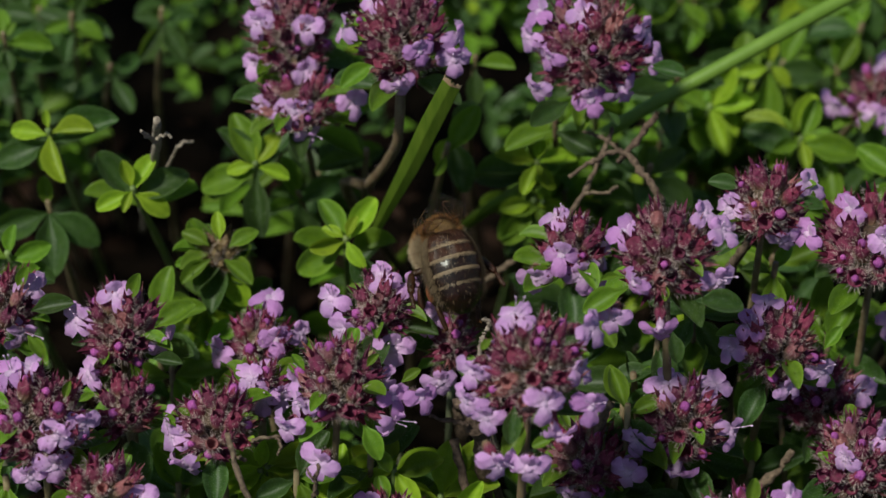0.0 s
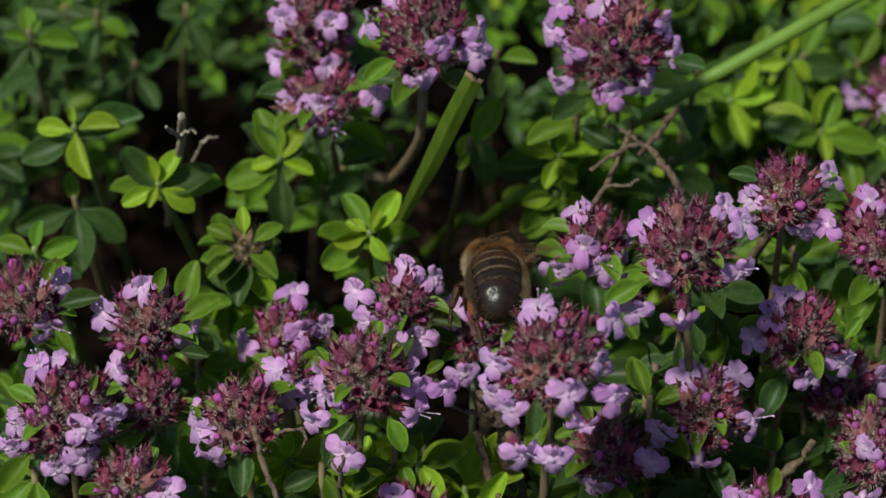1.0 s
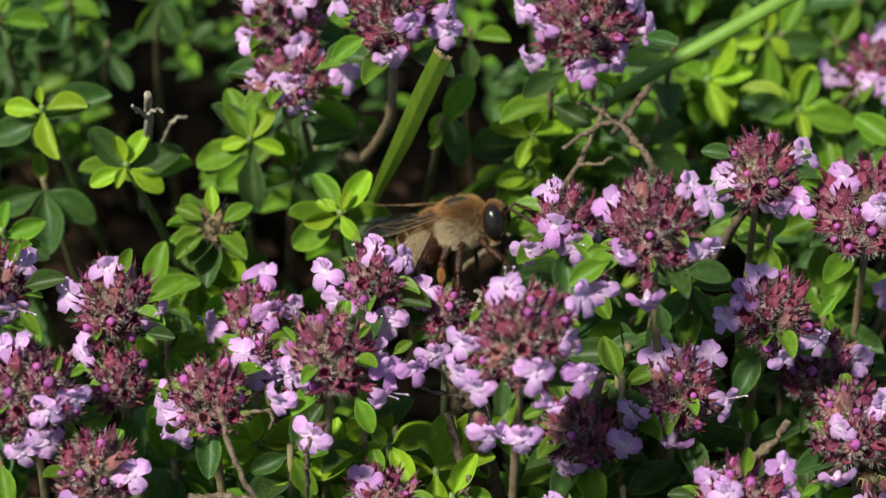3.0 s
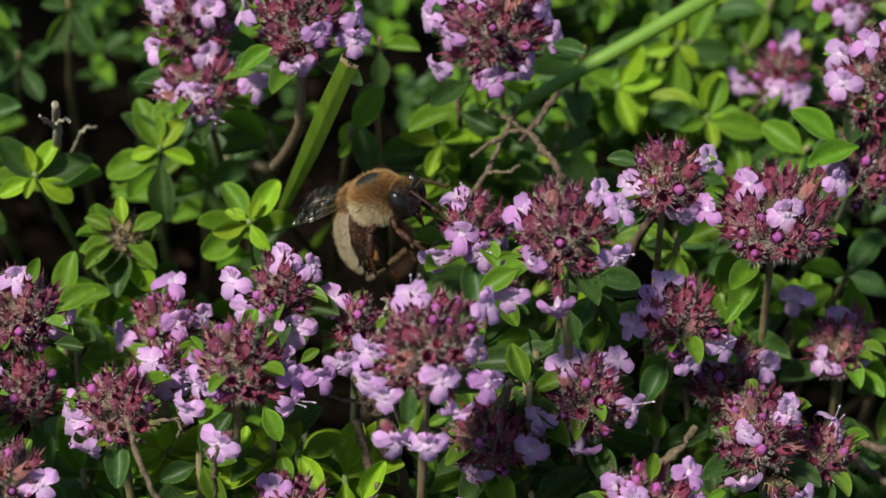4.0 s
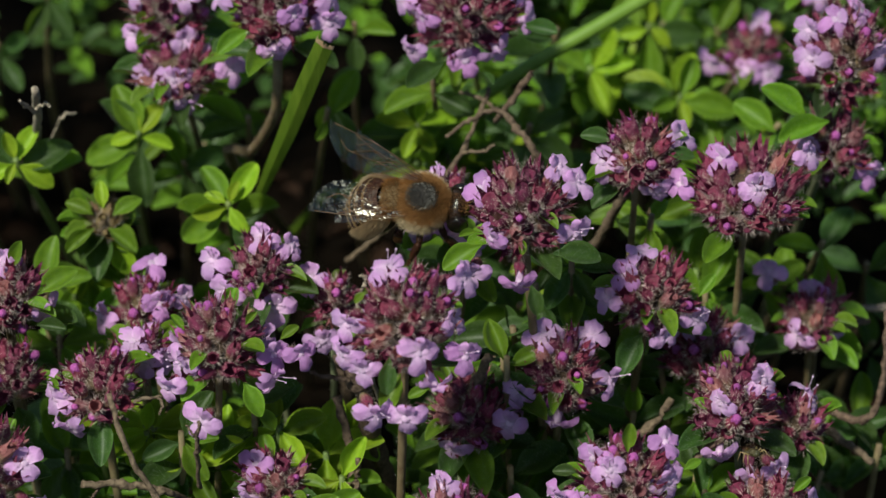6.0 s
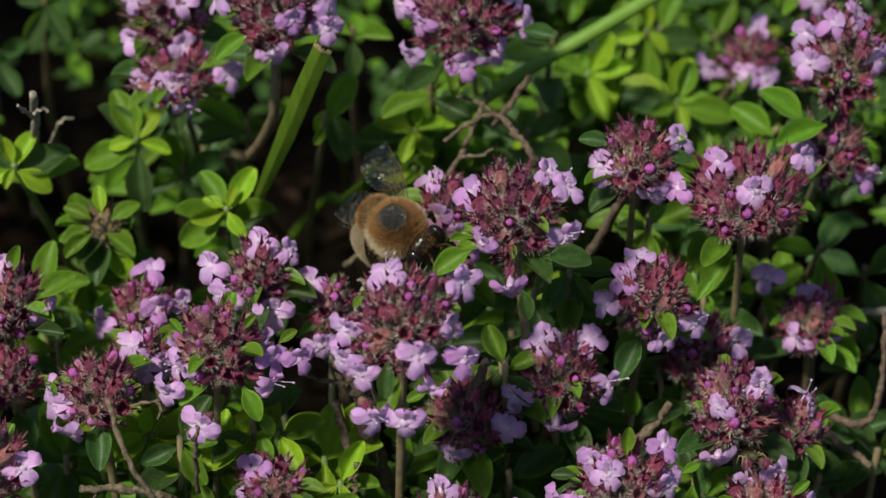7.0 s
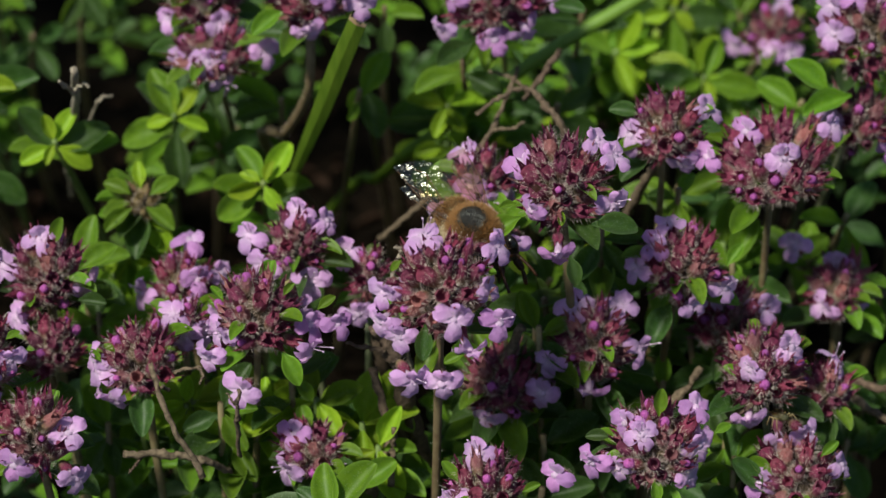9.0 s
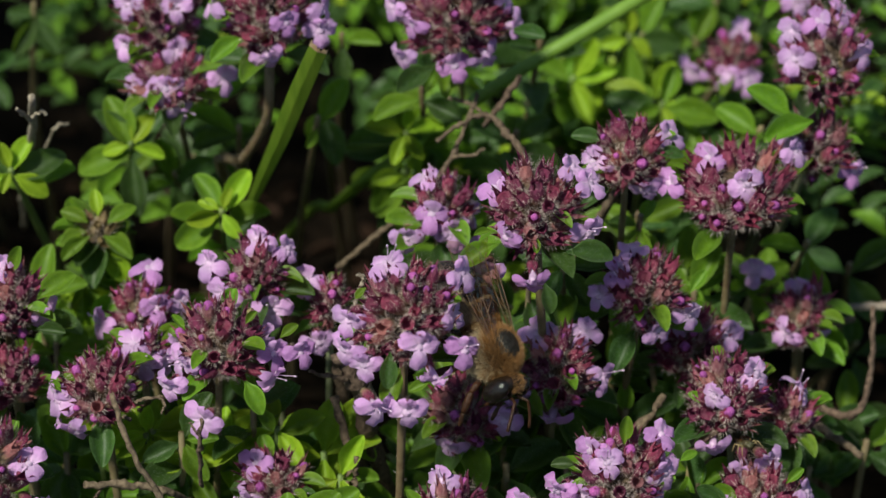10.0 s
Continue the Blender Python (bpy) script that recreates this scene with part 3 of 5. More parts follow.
flower_stem(8.4, -17.7, 34.8, 3.95, 4.60, ((-4.5, -0.4), (-3.4, -3.9), (-4.9, -2.6), (0.9, -2.6), (2.1, -5.2), (-2.4, -7.3), (-0.2, -7.6), (4.5, 3.0), (4.5, -3.0), (-1.3, 3.9), (3.6, 0.0)), 109, thick=0.42, leaves=3, sprays=((-1.3, -2.9, -96, 2.9, 0.3), (-3.0, 2.1, -141, 1.2, 0.5), (1.7, -5.3, -159, 1.8, 0.4),))
flower_stem(-3.3, -1.2, 25.5, 2.60, 3.00, ((-3.9, 0.7), (2.7, 1.8), (-2.8, -1.9), (1.2, -3.4), (0.2, 2.6)), 110)
flower_stem(-13.2, 0.6, 19.6, 2.95, 2.80, ((-3.5, -0.6), (0.8, 3.8), (1.5, 0.4), (3.4, 0.9), (-0.7, -3.6), (0.9, -3.0)), 111)
flower_stem(-12.8, -7.1, 22.0, 2.29, 2.06, ((-0.7, 0.9), (0.3, -0.8), (-1.4, -0.8), (1.6, -0.7), (3.2, 0.9)), 112, leaves=3, sprays=((3.1, 1.1, 126, 1.2, 0.5), (-2.1, 1.6, -51, 1.5, 0.5),))
flower_stem(-6.2, -12.3, 28.0, 3.55, 3.29, ((-3.1, -1.8), (-4.2, -3.6), (4.3, -1.3), (-1.6, -6.4), (4.2, -3.3), (6.4, -1.3)), 113, leaves=3, sprays=((1.9, -3.4, -62, 3.0, 0.5), (-2.7, 0.8, 129, 1.6, 0.5), (2.1, 1.1, 47, 1.4, 0.5), (4.8, -0.1, 36, 1.8, 0.55),))
flower_stem(2.8, -1.5, 22.0, 1.80, 2.50, ((-2.0, 1.9), (-1.1, -3.4)), 114, buds=3)
flower_stem(-24.2, -2.3, 24.0, 3.47, 3.47, ((-3.5, 0.7), (3.5, -1.0), (-2.5, -3.7), (-0.3, 2.8)), 115, leaves=3, sprays=((0.8, 2.3, 66, 2.5, 0.45), (2.7, -2.4, -8, 2.5, 0.3), (2.8, 0.1, 35, 3.8, 0.6), (-1.0, -1.4, -100, 1.6, 0.65),))
flower_stem(-23.7, -7.4, 20.0, 2.53, 2.76, (), 116, leaves=4, buds=3, label="small thyme flower head of maroon calyxes with no open flowers")
flower_stem(-34.2, -0.6, 25.0, 3.48, 3.24, ((2.8, 1.4), (2.1, -2.4)), 117, leaves=3, sprays=((2.8, -0.5, 13, 3.6, 0.35), (1.7, 1.2, 61, 2.2, 0.5), (2.5, -2.5, -49, 2.3, 0.4),))
flower_stem(-29.4, -15.0, 26.0, 4.21, 3.99, ((-2.4, 3.8), (-0.9, 4.2), (-4.0, -0.7), (1.6, -1.0), (3.5, 0.0), (-0.7, -4.3), (1.3, -3.4), (-4.4, -2.4)), 118, leaves=3, sprays=((2.0, 1.8, 73, 1.5, 0.4), (3.1, 1.6, 33, 1.3, 0.45), (-2.1, 1.0, 148, 2.7, 0.5), (-2.7, -2.9, -125, 3.9, 0.4),))
flower_stem(-24.4, -19.4, 22.0, 3.39, 3.62, ((2.9, 0.0), (3.4, -3.8), (-1.4, -2.5)), 119)
flower_stem(-16.0, -12.0, 23.0, 3.38, 3.15, ((-3.4, -0.9), (-2.6, -3.3), (-3.8, 0.0)), 120, leaves=3, sprays=((-3.1, -0.3, 133, 1.5, 0.5), (-2.0, 0.5, 138, 1.1, 0.5), (1.8, 0.0, 53, 1.1, 0.4),))
flower_stem(28.7, -4.6, 25.0, 3.66, 3.44, ((-0.9, 3.2), (-3.7, -0.5), (-2.3, 1.4), (1.1, -3.5), (3.7, -2.3)), 121, leaves=3, sprays=((3.7, -0.5, 53, 2.3, 0.5), (-1.4, 1.4, 153, 1.5, 0.4),))
flower_stem(21.2, -8.4, 20.0, 3.44, 3.67, ((2.4, 2.8), (-3.6, -1.7), (-4.4, -4.3), (-0.6, -4.3), (4.0, -0.9), (-1.4, 3.0)), 122)
flower_stem(13.7, -9.2, 16.0, 3.56, 3.32, ((3.3, -0.5), (-1.4, -2.8), (4.3, 1.9)), 123)
flower_stem(33.5, -1.7, 16.0, 3.64, 3.15, ((3.0, 0.7), (-1.7, 1.9)), 124)
flower_stem(35.0, -12.4, 20.0, 3.73, 3.49, ((2.1, 1.6), (-1.4, -4.4), (1.2, -6.3), (3.3, -5.6), (-1.5, 0.0)), 125, leaves=3, sprays=((-1.8, -0.7, 145, 1.8, 0.4),))
flower_stem(25.4, -21.2, 20.0, 3.86, 3.40, ((-2.5, 2.0), (-1.4, 1.1), (3.3, 3.1), (3.4, 0.0), (-5.2, -1.1), (-3.2, -1.6), (2.6, -2.4), (-8.2, -2.0)), 126, leaves=3, sprays=((0.2, 2.4, 82, 2.3, 0.65), (-3.7, 0.9, 172, 2.0, 0.35), (-0.2, -2.5, -89, 2.0, 0.55), (4.6, 0.9, 30, 1.6, 0.5),))
flower_stem(11.6, -23.4, 18.0, 3.39, 3.17, ((-0.7, 3.0), (-2.7, -1.1)), 127, leaves=3, sprays=((-2.2, 0.7, 125, 2.1, 0.6), (2.9, -0.3, 23, 1.6, 0.5),))
flower_stem(37.3, -19.6, 14.0, 3.71, 3.47, ((3.7, 1.2), (-3.2, 0.0)), 128, leaves=3, sprays=((-2.1, 0.2, 139, 2.6, 0.5), (1.9, 1.9, 39, 1.9, 0.5), (-2.8, -0.9, 135, 3.8, 0.3),))
flower_stem(-2.2, -15.2, 15.0, 2.80, 2.33, ((-2.3, -1.6), (-1.6, 1.4), (1.4, -2.1)), 129)
flower_stem(44.4, 5.6, 13.0, 2.74, 2.49, ((-2.0, -1.5), (-0.5, 1.7), (0.7, -1.5)), 130)
flower_stem(41.7, 36.7, 17.0, 2.86, 3.12, ((0.8, 2.9), (-0.5, -1.8), (-3.8, -1.0), (1.3, -2.1)), 131)
flower_stem(46.2, 15.9, 33.0, 4.03, 4.50, ((-3.0, 2.0), (-3.0, -0.4), (1.4, 3.7), (2.8, 0.0), (-0.9, 2.8)), 132, leaves=3, sprays=((-3.3, -5.4, 143, 4.7, 0.4), (-1.4, -5.7, -160, 4.8, 0.4), (0.0, -1.9, -162, 2.2, 0.5),))
flower_stem(45.5, 12.4, 26.0, 3.58, 2.87, ((-2.4, -0.5), (3.1, -2.5)), 133)
flower_stem(47.8, 38.5, 24.0, 3.09, 2.83, ((-0.4, -1.6), (-2.6, 0.5)), 134)
flower_stem(43.5, 3.2, 14.0, 2.88, 2.40, ((-1.4, -1.2), (-3.6, 4.3)), 135, leaves=2)
flower_stem(40.6, -11.1, 16.0, 2.36, 2.36, ((0.9, 2.4),), 136, leaves=1)

# ---- leafy shoots
leafy_shoot(-38.1, 38.9, 22.0, ((-5, 4.6, 0.38), (100, 3.4, 0.48), (170, 2.5, 0.38), (235, 3.4, 0.23), (60, 1.8, 0.58), (-80, 2.5, 0.18)), 300)
leafy_shoot(-32.2, 21.5, 25.0, ((5, 4.2, 0.8), (170, 3.7, 0.7), (-70, 4.9, 0.75), (95, 1.7, 0.95), (20, 6.9, 0.2), (-100, 3.0, 0.5), (200, 5.4, 0.25)), 301)
leafy_shoot(-24.5, 15.1, 24.0, ((60, 3.9, 0.75), (205, 3.6, 0.75), (-30, 3.9, 0.75), (-110, 2.2, 0.95), (110, 2.7, 0.85), (130, 5.3, 0.3), (30, 5.3, 0.3)), 302)
leafy_shoot(-14.4, 22.0, 21.0, ((110, 5.5, 0.6), (60, 3.7, 0.75), (190, 2.7, 0.85), (-20, 3.2, 0.8), (195, 5.5, 0.5), (-85, 6.0, 0.35), (130, 5.5, 0.3)), 303)
leafy_shoot(-6.3, 12.2, 21.0, ((120, 4.6, 0.66), (55, 4.6, 0.72), (190, 3.4, 0.78), (65, 2.2, 0.95), (-60, 2.9, 0.9), (150, 2.2, 0.95), (-150, 5.3, 0.62), (-50, 5.8, 0.3)), 304)
leafy_shoot(-17.0, 11.2, 19.0, ((120, 5.3, 0.5), (50, 3.6, 0.4), (175, 4.1, 0.6), (-55, 4.4, 0.75), (-15, 2.9, 0.4), (100, 2.9, 0.5)), 305)
leafy_shoot(-18.8, 10.9, 15.0, ((170, 3.9, 0.55), (-70, 5.9, 0.5), (30, 3.9, 0.5), (-120, 5.4, 0.4)), 306)
leafy_shoot(10.5, 26.3, 18.0, ((165, 3.3, 0.75), (-10, 3.3, 0.85), (185, 6.1, 0.3), (-75, 3.6, 0.7), (100, 3.0, 0.6), (50, 3.0, 0.8)), 307)
leafy_shoot(11.0, 24.0, 15.0, ((60, 3.0, 0.7), (185, 3.6, 0.6), (-80, 4.6, 0.3), (-30, 4.1, 0.6)), 308)
leafy_shoot(32.9, 43.9, 15.0, ((0, 5.3, 0.4), (95, 2.9, 0.8), (-90, 5.9, 0.5), (190, 3.2, 0.7), (-45, 2.7, 0.9), (170, 7.0, 0.25)), 309)
leafy_shoot(34.9, 33.1, 15.0, ((70, 4.4, 0.7), (-10, 5.7, 0.6), (-80, 3.1, 0.85), (200, 3.1, 0.7), (160, 5.7, 0.3)), 310)
leafy_shoot(42.4, 51.3, 14.0, ((170, 4.9, 0.4), (-90, 5.5, 0.3), (240, 4.4, 0.5)), 311)
leafy_shoot(29.8, 41.7, 12.0, ((100, 4.3, 0.6), (-30, 4.8, 0.5), (200, 4.3, 0.6), (-110, 4.3, 0.7)), 312)
leafy_shoot(25.5, 41.2, 11.0, ((60, 4.3, 0.5), (170, 4.8, 0.5), (-60, 4.3, 0.6), (0, 3.2, 0.9)), 313)
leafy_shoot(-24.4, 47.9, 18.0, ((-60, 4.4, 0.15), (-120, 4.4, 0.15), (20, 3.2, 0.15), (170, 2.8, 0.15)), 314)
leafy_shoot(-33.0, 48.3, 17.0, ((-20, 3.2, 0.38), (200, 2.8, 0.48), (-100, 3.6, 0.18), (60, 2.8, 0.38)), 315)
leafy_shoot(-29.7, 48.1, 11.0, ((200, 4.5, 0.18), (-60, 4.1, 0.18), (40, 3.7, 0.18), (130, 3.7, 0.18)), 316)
leafy_shoot(-34.9, 10.1, 21.0, ((20, 3.9, 0.5), (160, 3.9, 0.6), (-100, 4.3, 0.4), (80, 2.9, 0.7), (-20, 4.3, 0.3)), 317)
leafy_shoot(-32.8, 21.3, 17.0, ((-85, 6.5, 0.35), (100, 3.0, 0.5), (-160, 6.0, 0.3), (-30, 5.5, 0.3)), 318)
leafy_shoot(-22.1, 6.2, 18.0, ((15, 4.3, 0.5), (80, 4.8, 0.45), (200, 3.8, 0.4), (-60, 4.3, 0.3)), 319)
leafy_shoot(-20.9, 3.4, 14.0, ((20, 5.3, 0.4), (-60, 4.8, 0.5), (180, 4.3, 0.4), (100, 3.9, 0.3)), 320)
leafy_shoot(-7.4, 30.3, 20.0, ((210, 3.8, 0.5), (30, 4.1, 0.4), (-60, 4.6, 0.3)), 321)
leafy_shoot(2.8, 25.9, 22.0, ((-80, 5.5, 0.4), (60, 4.0, 0.4), (-120, 3.0, 0.5)), 322)
leafy_shoot(4.9, 33.4, 24.0, ((-5, 3.8, 0.5), (150, 2.5, 0.5), (-90, 3.6, 0.3)), 323)
leafy_shoot(11.6, 21.0, 27.0, ((200, 4.9, 0.35), (-30, 4.4, 0.3), (60, 2.9, 0.4)), 324)
leafy_shoot(20.3, 23.2, 20.0, ((-30, 5.0, 0.25), (150, 4.5, 0.25), (40, 4.0, 0.3)), 325)
leafy_shoot(22.9, 29.3, 26.0, ((-10, 3.5, 0.3), (170, 3.0, 0.3)), 326)
leafy_shoot(-10.9, 25.1, 15.0, ((30, 4.6, 0.35), (-70, 5.6, 0.3), (200, 3.1, 0.4), (110, 4.6, 0.3)), 327)
leafy_shoot(-8.6, 33.4, 12.0, ((20, 5.8, 0.25), (-40, 5.8, 0.25), (160, 4.7, 0.25)), 328)
leafy_shoot(16.7, -8.8, 22.0, ((110, 3.9, 0.55), (20, 3.2, 0.4), (-50, 3.6, 0.3)), 329)
leafy_shoot(17.5, -3.1, 20.0, ((175, 5.1, 0.25), (20, 3.3, 0.4), (-40, 3.7, 0.3), (100, 2.8, 0.3)), 330)
leafy_shoot(22.4, -1.0, 26.0, ((0, 4.2, 0.25), (160, 4.2, 0.25), (-60, 4.2, 0.3), (-120, 4.2, 0.3)), 331)
leafy_shoot(29.6, 6.0, 24.0, ((-90, 4.7, 0.5), (60, 2.8, 0.4), (170, 2.8, 0.3)), 332)
leafy_shoot(34.2, 3.4, 18.0, ((-60, 4.3, 0.5), (150, 4.3, 0.4), (60, 5.2, 0.4), (-120, 3.8, 0.3)), 333)
leafy_shoot(30.2, -2.0, 14.0, ((-50, 4.3, 0.25), (170, 3.8, 0.3), (30, 4.3, 0.3)), 334)
leafy_shoot(27.7, -5.4, 12.0, ((20, 5.2, 0.25), (160, 5.2, 0.25), (-80, 4.7, 0.3), (90, 3.3, 0.5)), 335)
leafy_shoot(-9.8, -12.5, 18.0, ((60, 5.0, 0.35), (200, 3.6, 0.35), (-60, 4.1, 0.5), (0, 3.2, 0.6)), 336)
leafy_shoot(-12.3, -8.9, 15.0, ((10, 5.1, 0.9), (200, 5.1, 0.85), (-60, 4.2, 0.9), (-130, 3.7, 0.8), (80, 3.3, 0.7)), 337)
leafy_shoot(-2.0, -10.2, 16.0, ((15, 4.6, 0.6), (-160, 3.7, 0.85), (-60, 4.2, 0.9), (100, 3.7, 0.85), (200, 2.8, 0.7)), 338)
leafy_shoot(-3.8, -10.6, 20.0, ((110, 4.6, 0.4), (-50, 2.7, 0.4), (30, 3.2, 0.4)), 339)
leafy_shoot(-32.6, -15.1, 20.0, ((220, 5.0, 0.4), (30, 5.0, 0.4), (-80, 4.5, 0.5), (150, 3.6, 0.4)), 340)
leafy_shoot(3.1, -8.3, 13.0, ((60, 4.2, 0.85), (-100, 4.7, 0.9), (200, 3.7, 0.6), (-30, 3.7, 0.7)), 341)
leafy_shoot(-0.8, -25.4, 18.0, ((98, 4.9, 0.4), (52, 6.1, 0.5), (165, 7.4, 0.3), (-30, 4.9, 0.4), (130, 4.0, 0.3)), 342)
leafy_shoot(0.7, -18.6, 14.0, ((30, 4.6, 0.6), (120, 5.1, 0.4), (-90, 4.2, 0.5)), 343)
leafy_shoot(-12.9, -9.3, 15.0, ((20, 4.3, 0.8), (140, 4.3, 0.75), (-60, 3.8, 0.8), (80, 2.8, 0.9), (200, 3.8, 0.6)), 344)
leafy_shoot(-6.3, -9.3, 14.0, ((30, 4.3, 0.8), (150, 4.3, 0.75), (-80, 4.3, 0.8), (90, 2.9, 0.9)), 345)
leafy_shoot(-17.4, -6.0, 13.0, ((30, 4.3, 0.7), (160, 4.3, 0.7), (-70, 3.8, 0.6), (90, 2.9, 0.8)), 346)
leafy_shoot(-9.1, -12.2, 14.0, ((170, 4.2, 0.85), (20, 5.2, 0.8), (-60, 4.2, 0.6), (90, 4.7, 0.7)), 347)
leafy_shoot(1.8, -10.3, 13.0, ((20, 5.2, 0.85), (80, 5.2, 0.8), (-90, 4.3, 0.8), (170, 4.3, 0.7)), 348)
leafy_shoot(3.1, -14.1, 14.0, ((-70, 5.2, 0.9), (60, 4.2, 0.9), (200, 3.8, 0.8), (0, 3.3, 0.7)), 349)
leafy_shoot(13.0, -4.3, 14.0, ((30, 4.3, 0.6), (150, 4.3, 0.5), (-60, 4.3, 0.6)), 350)
leafy_shoot(17.0, -11.4, 12.0, ((30, 5.7, 0.3), (-60, 4.8, 0.3), (150, 4.8, 0.3)), 351)
leafy_shoot(32.8, -14.8, 12.0, ((100, 4.2, 0.3), (-20, 5.2, 0.3), (200, 3.8, 0.4), (40, 4.2, 0.5)), 352)
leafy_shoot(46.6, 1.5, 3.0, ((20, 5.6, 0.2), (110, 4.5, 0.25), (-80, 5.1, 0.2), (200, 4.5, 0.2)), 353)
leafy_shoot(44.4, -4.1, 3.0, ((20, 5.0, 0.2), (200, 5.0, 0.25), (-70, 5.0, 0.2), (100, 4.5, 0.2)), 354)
leafy_shoot(13.6, -9.5, 16.0, ((70, 4.1, 0.7), (150, 3.7, 0.6), (-40, 4.1, 0.7), (200, 3.2, 0.5)), 355)
leafy_shoot(45.4, 11.2, 16.0, ((-85, 6.5, 0.45), (60, 5.0, 0.3), (170, 4.5, 0.4)), 356)
leafy_shoot(42.5, 22.5, 20.0, ((20, 5.6, 0.4), (140, 5.1, 0.45), (-20, 6.2, 0.45), (220, 4.1, 0.4)), 357)
leafy_shoot(34.4, 36.1, 13.0, ((-30, 4.9, 0.8), (150, 4.9, 0.8), (60, 4.9, 0.8), (-120, 3.8, 0.9)), 358)
leafy_shoot(27.1, 40.0, 13.0, ((60, 4.9, 0.8), (150, 4.9, 0.7), (-70, 4.9, 0.8), (10, 4.4, 0.8)), 359)
leafy_shoot(30.7, 43.9, 12.0, ((90, 6.1, 0.6), (-30, 5.0, 0.7), (200, 5.0, 0.6), (-100, 3.9, 0.8)), 360)
leafy_shoot(40.3, 49.8, 10.0, ((0, 5.6, 0.35), (170, 5.6, 0.5), (80, 4.5, 0.6), (-80, 5.1, 0.4)), 361)
leafy_shoot(30.5, 13.5, 18.0, ((-80, 5.5, 0.5), (20, 4.5, 0.4), (160, 4.0, 0.4)), 362)
leafy_shoot(33.8, 6.8, 17.0, ((-80, 5.9, 0.6), (80, 4.5, 0.6), (10, 4.5, 0.6), (180, 3.5, 0.7)), 363)
leafy_shoot(50.5, 16.0, 9.0, ((30, 5.5, 0.3), (-60, 5.5, 0.3), (150, 5.5, 0.3)), 364)
leafy_shoot(34.8, 8.0, 14.0, ((-70, 5.3, 0.6), (120, 4.4, 0.6), (30, 3.9, 0.6)), 365)
leafy_shoot(14.1, 1.9, 24.0, ((30, 3.7, 0.4), (200, 2.8, 0.4), (-60, 4.2, 0.4)), 366)
leafy_shoot(19.4, -2.3, 24.0, ((-80, 5.1, 0.3), (60, 2.8, 0.3)), 367)
leafy_shoot(16.6, -6.1, 20.0, ((110, 3.7, 0.5), (30, 3.2, 0.35), (200, 3.7, 0.35)), 368)

leafy_shoot(44.5, -0.7, 5.0, ((20, 5.0, 0.27), (110, 4.2, 0.32), (-70, 4.8, 0.22), (200, 4.4, 0.27), (60, 2.6, 0.52)), 369)
leafy_shoot(48.4, 3.0, 3.0, ((0, 5.2, 0.32), (80, 4.6, 0.42), (-60, 5.0, 0.22), (160, 4.8, 0.32), (-120, 4.0, 0.32)), 370)
leafy_shoot(49.4, -3.0, 5.0, ((40, 4.8, 0.32), (130, 4.8, 0.27), (-40, 4.4, 0.32), (220, 4.0, 0.22)), 371)
leafy_shoot(51.5, 14.0, 1.0, ((10, 4.8, 0.17), (100, 4.4, 0.22), (190, 4.8, 0.17), (-80, 4.0, 0.12)), 372)
leafy_shoot(41.0, 14.0, 9.0, ((30, 4.6, 0.5), (120, 4.2, 0.6), (-60, 4.6, 0.45), (210, 4.4, 0.4), (80, 2.8, 0.75)), 373)
leafy_shoot(43.5, 17.0, 6.0, ((0, 4.6, 0.5), (90, 4.2, 0.55), (180, 4.6, 0.5), (-90, 4.4, 0.4)), 374)
leafy_shoot(-15.0, 9.6, 15.0, ((-50, 4.4, 0.8), (40, 3.6, 0.6), (150, 4.0, 0.6), (220, 4.2, 0.5)), 375)
leafy_shoot(-20.0, 9.6, 13.0, ((-60, 4.6, 0.75), (20, 4.2, 0.7), (170, 4.4, 0.5), (100, 3.0, 0.8)), 376)
leafy_shoot(-14.7, -5.0, 10.0, ((10, 4.8, 0.85), (150, 4.4, 0.8), (-70, 4.6, 0.9), (80, 3.4, 0.9)), 377)
leafy_shoot(-2.4, -4.5, 9.0, ((30, 5.2, 0.85), (140, 4.8, 0.8), (-60, 4.6, 0.85), (200, 4.0, 0.8)), 378)
leafy_shoot(-8.6, -3.2, 10.0, ((0, 4.6, 0.85), (120, 4.6, 0.8), (-100, 4.2, 0.85), (60, 3.2, 0.9)), 379)
leafy_shoot(10.3, 23.6, 20.0, ((168, 4.0, 0.95), (12, 3.8, 0.95), (85, 2.5, 0.95), (-115, 3.2, 0.9), (-60, 2.8, 0.9), (178, 5.6, 0.3)), 380)
leafy_shoot(10.2, 24.2, 15.0, ((188, 3.2, 0.75), (-10, 2.8, 0.75), (-128, 4.6, 0.55), (-55, 3.6, 0.6)), 381)
leafy_shoot(2.4, 21.1, 24.0, ((58, 5.2, 0.42), (-120, 2.2, 0.45)), 382)
leafy_shoot(-4.7, 22.7, 22.0, ((152, 5.0, 0.45), (192, 4.6, 0.42)), 383)
twig(((40.0, 10.0, 6.0), (45.0, 8.0, 7.0), (48.0, 9.5, 9.0), (54.0, 9.0, 10.0)), 0.50, 0.42, 532, mat=GREY_BARK)
twig(((44.0, -1.0, 8.0), (47.5, -4.0, 9.0), (49.0, -3.0, 12.0), (49.3, 0.0, 18.0)), 0.44, 0.30, 533)

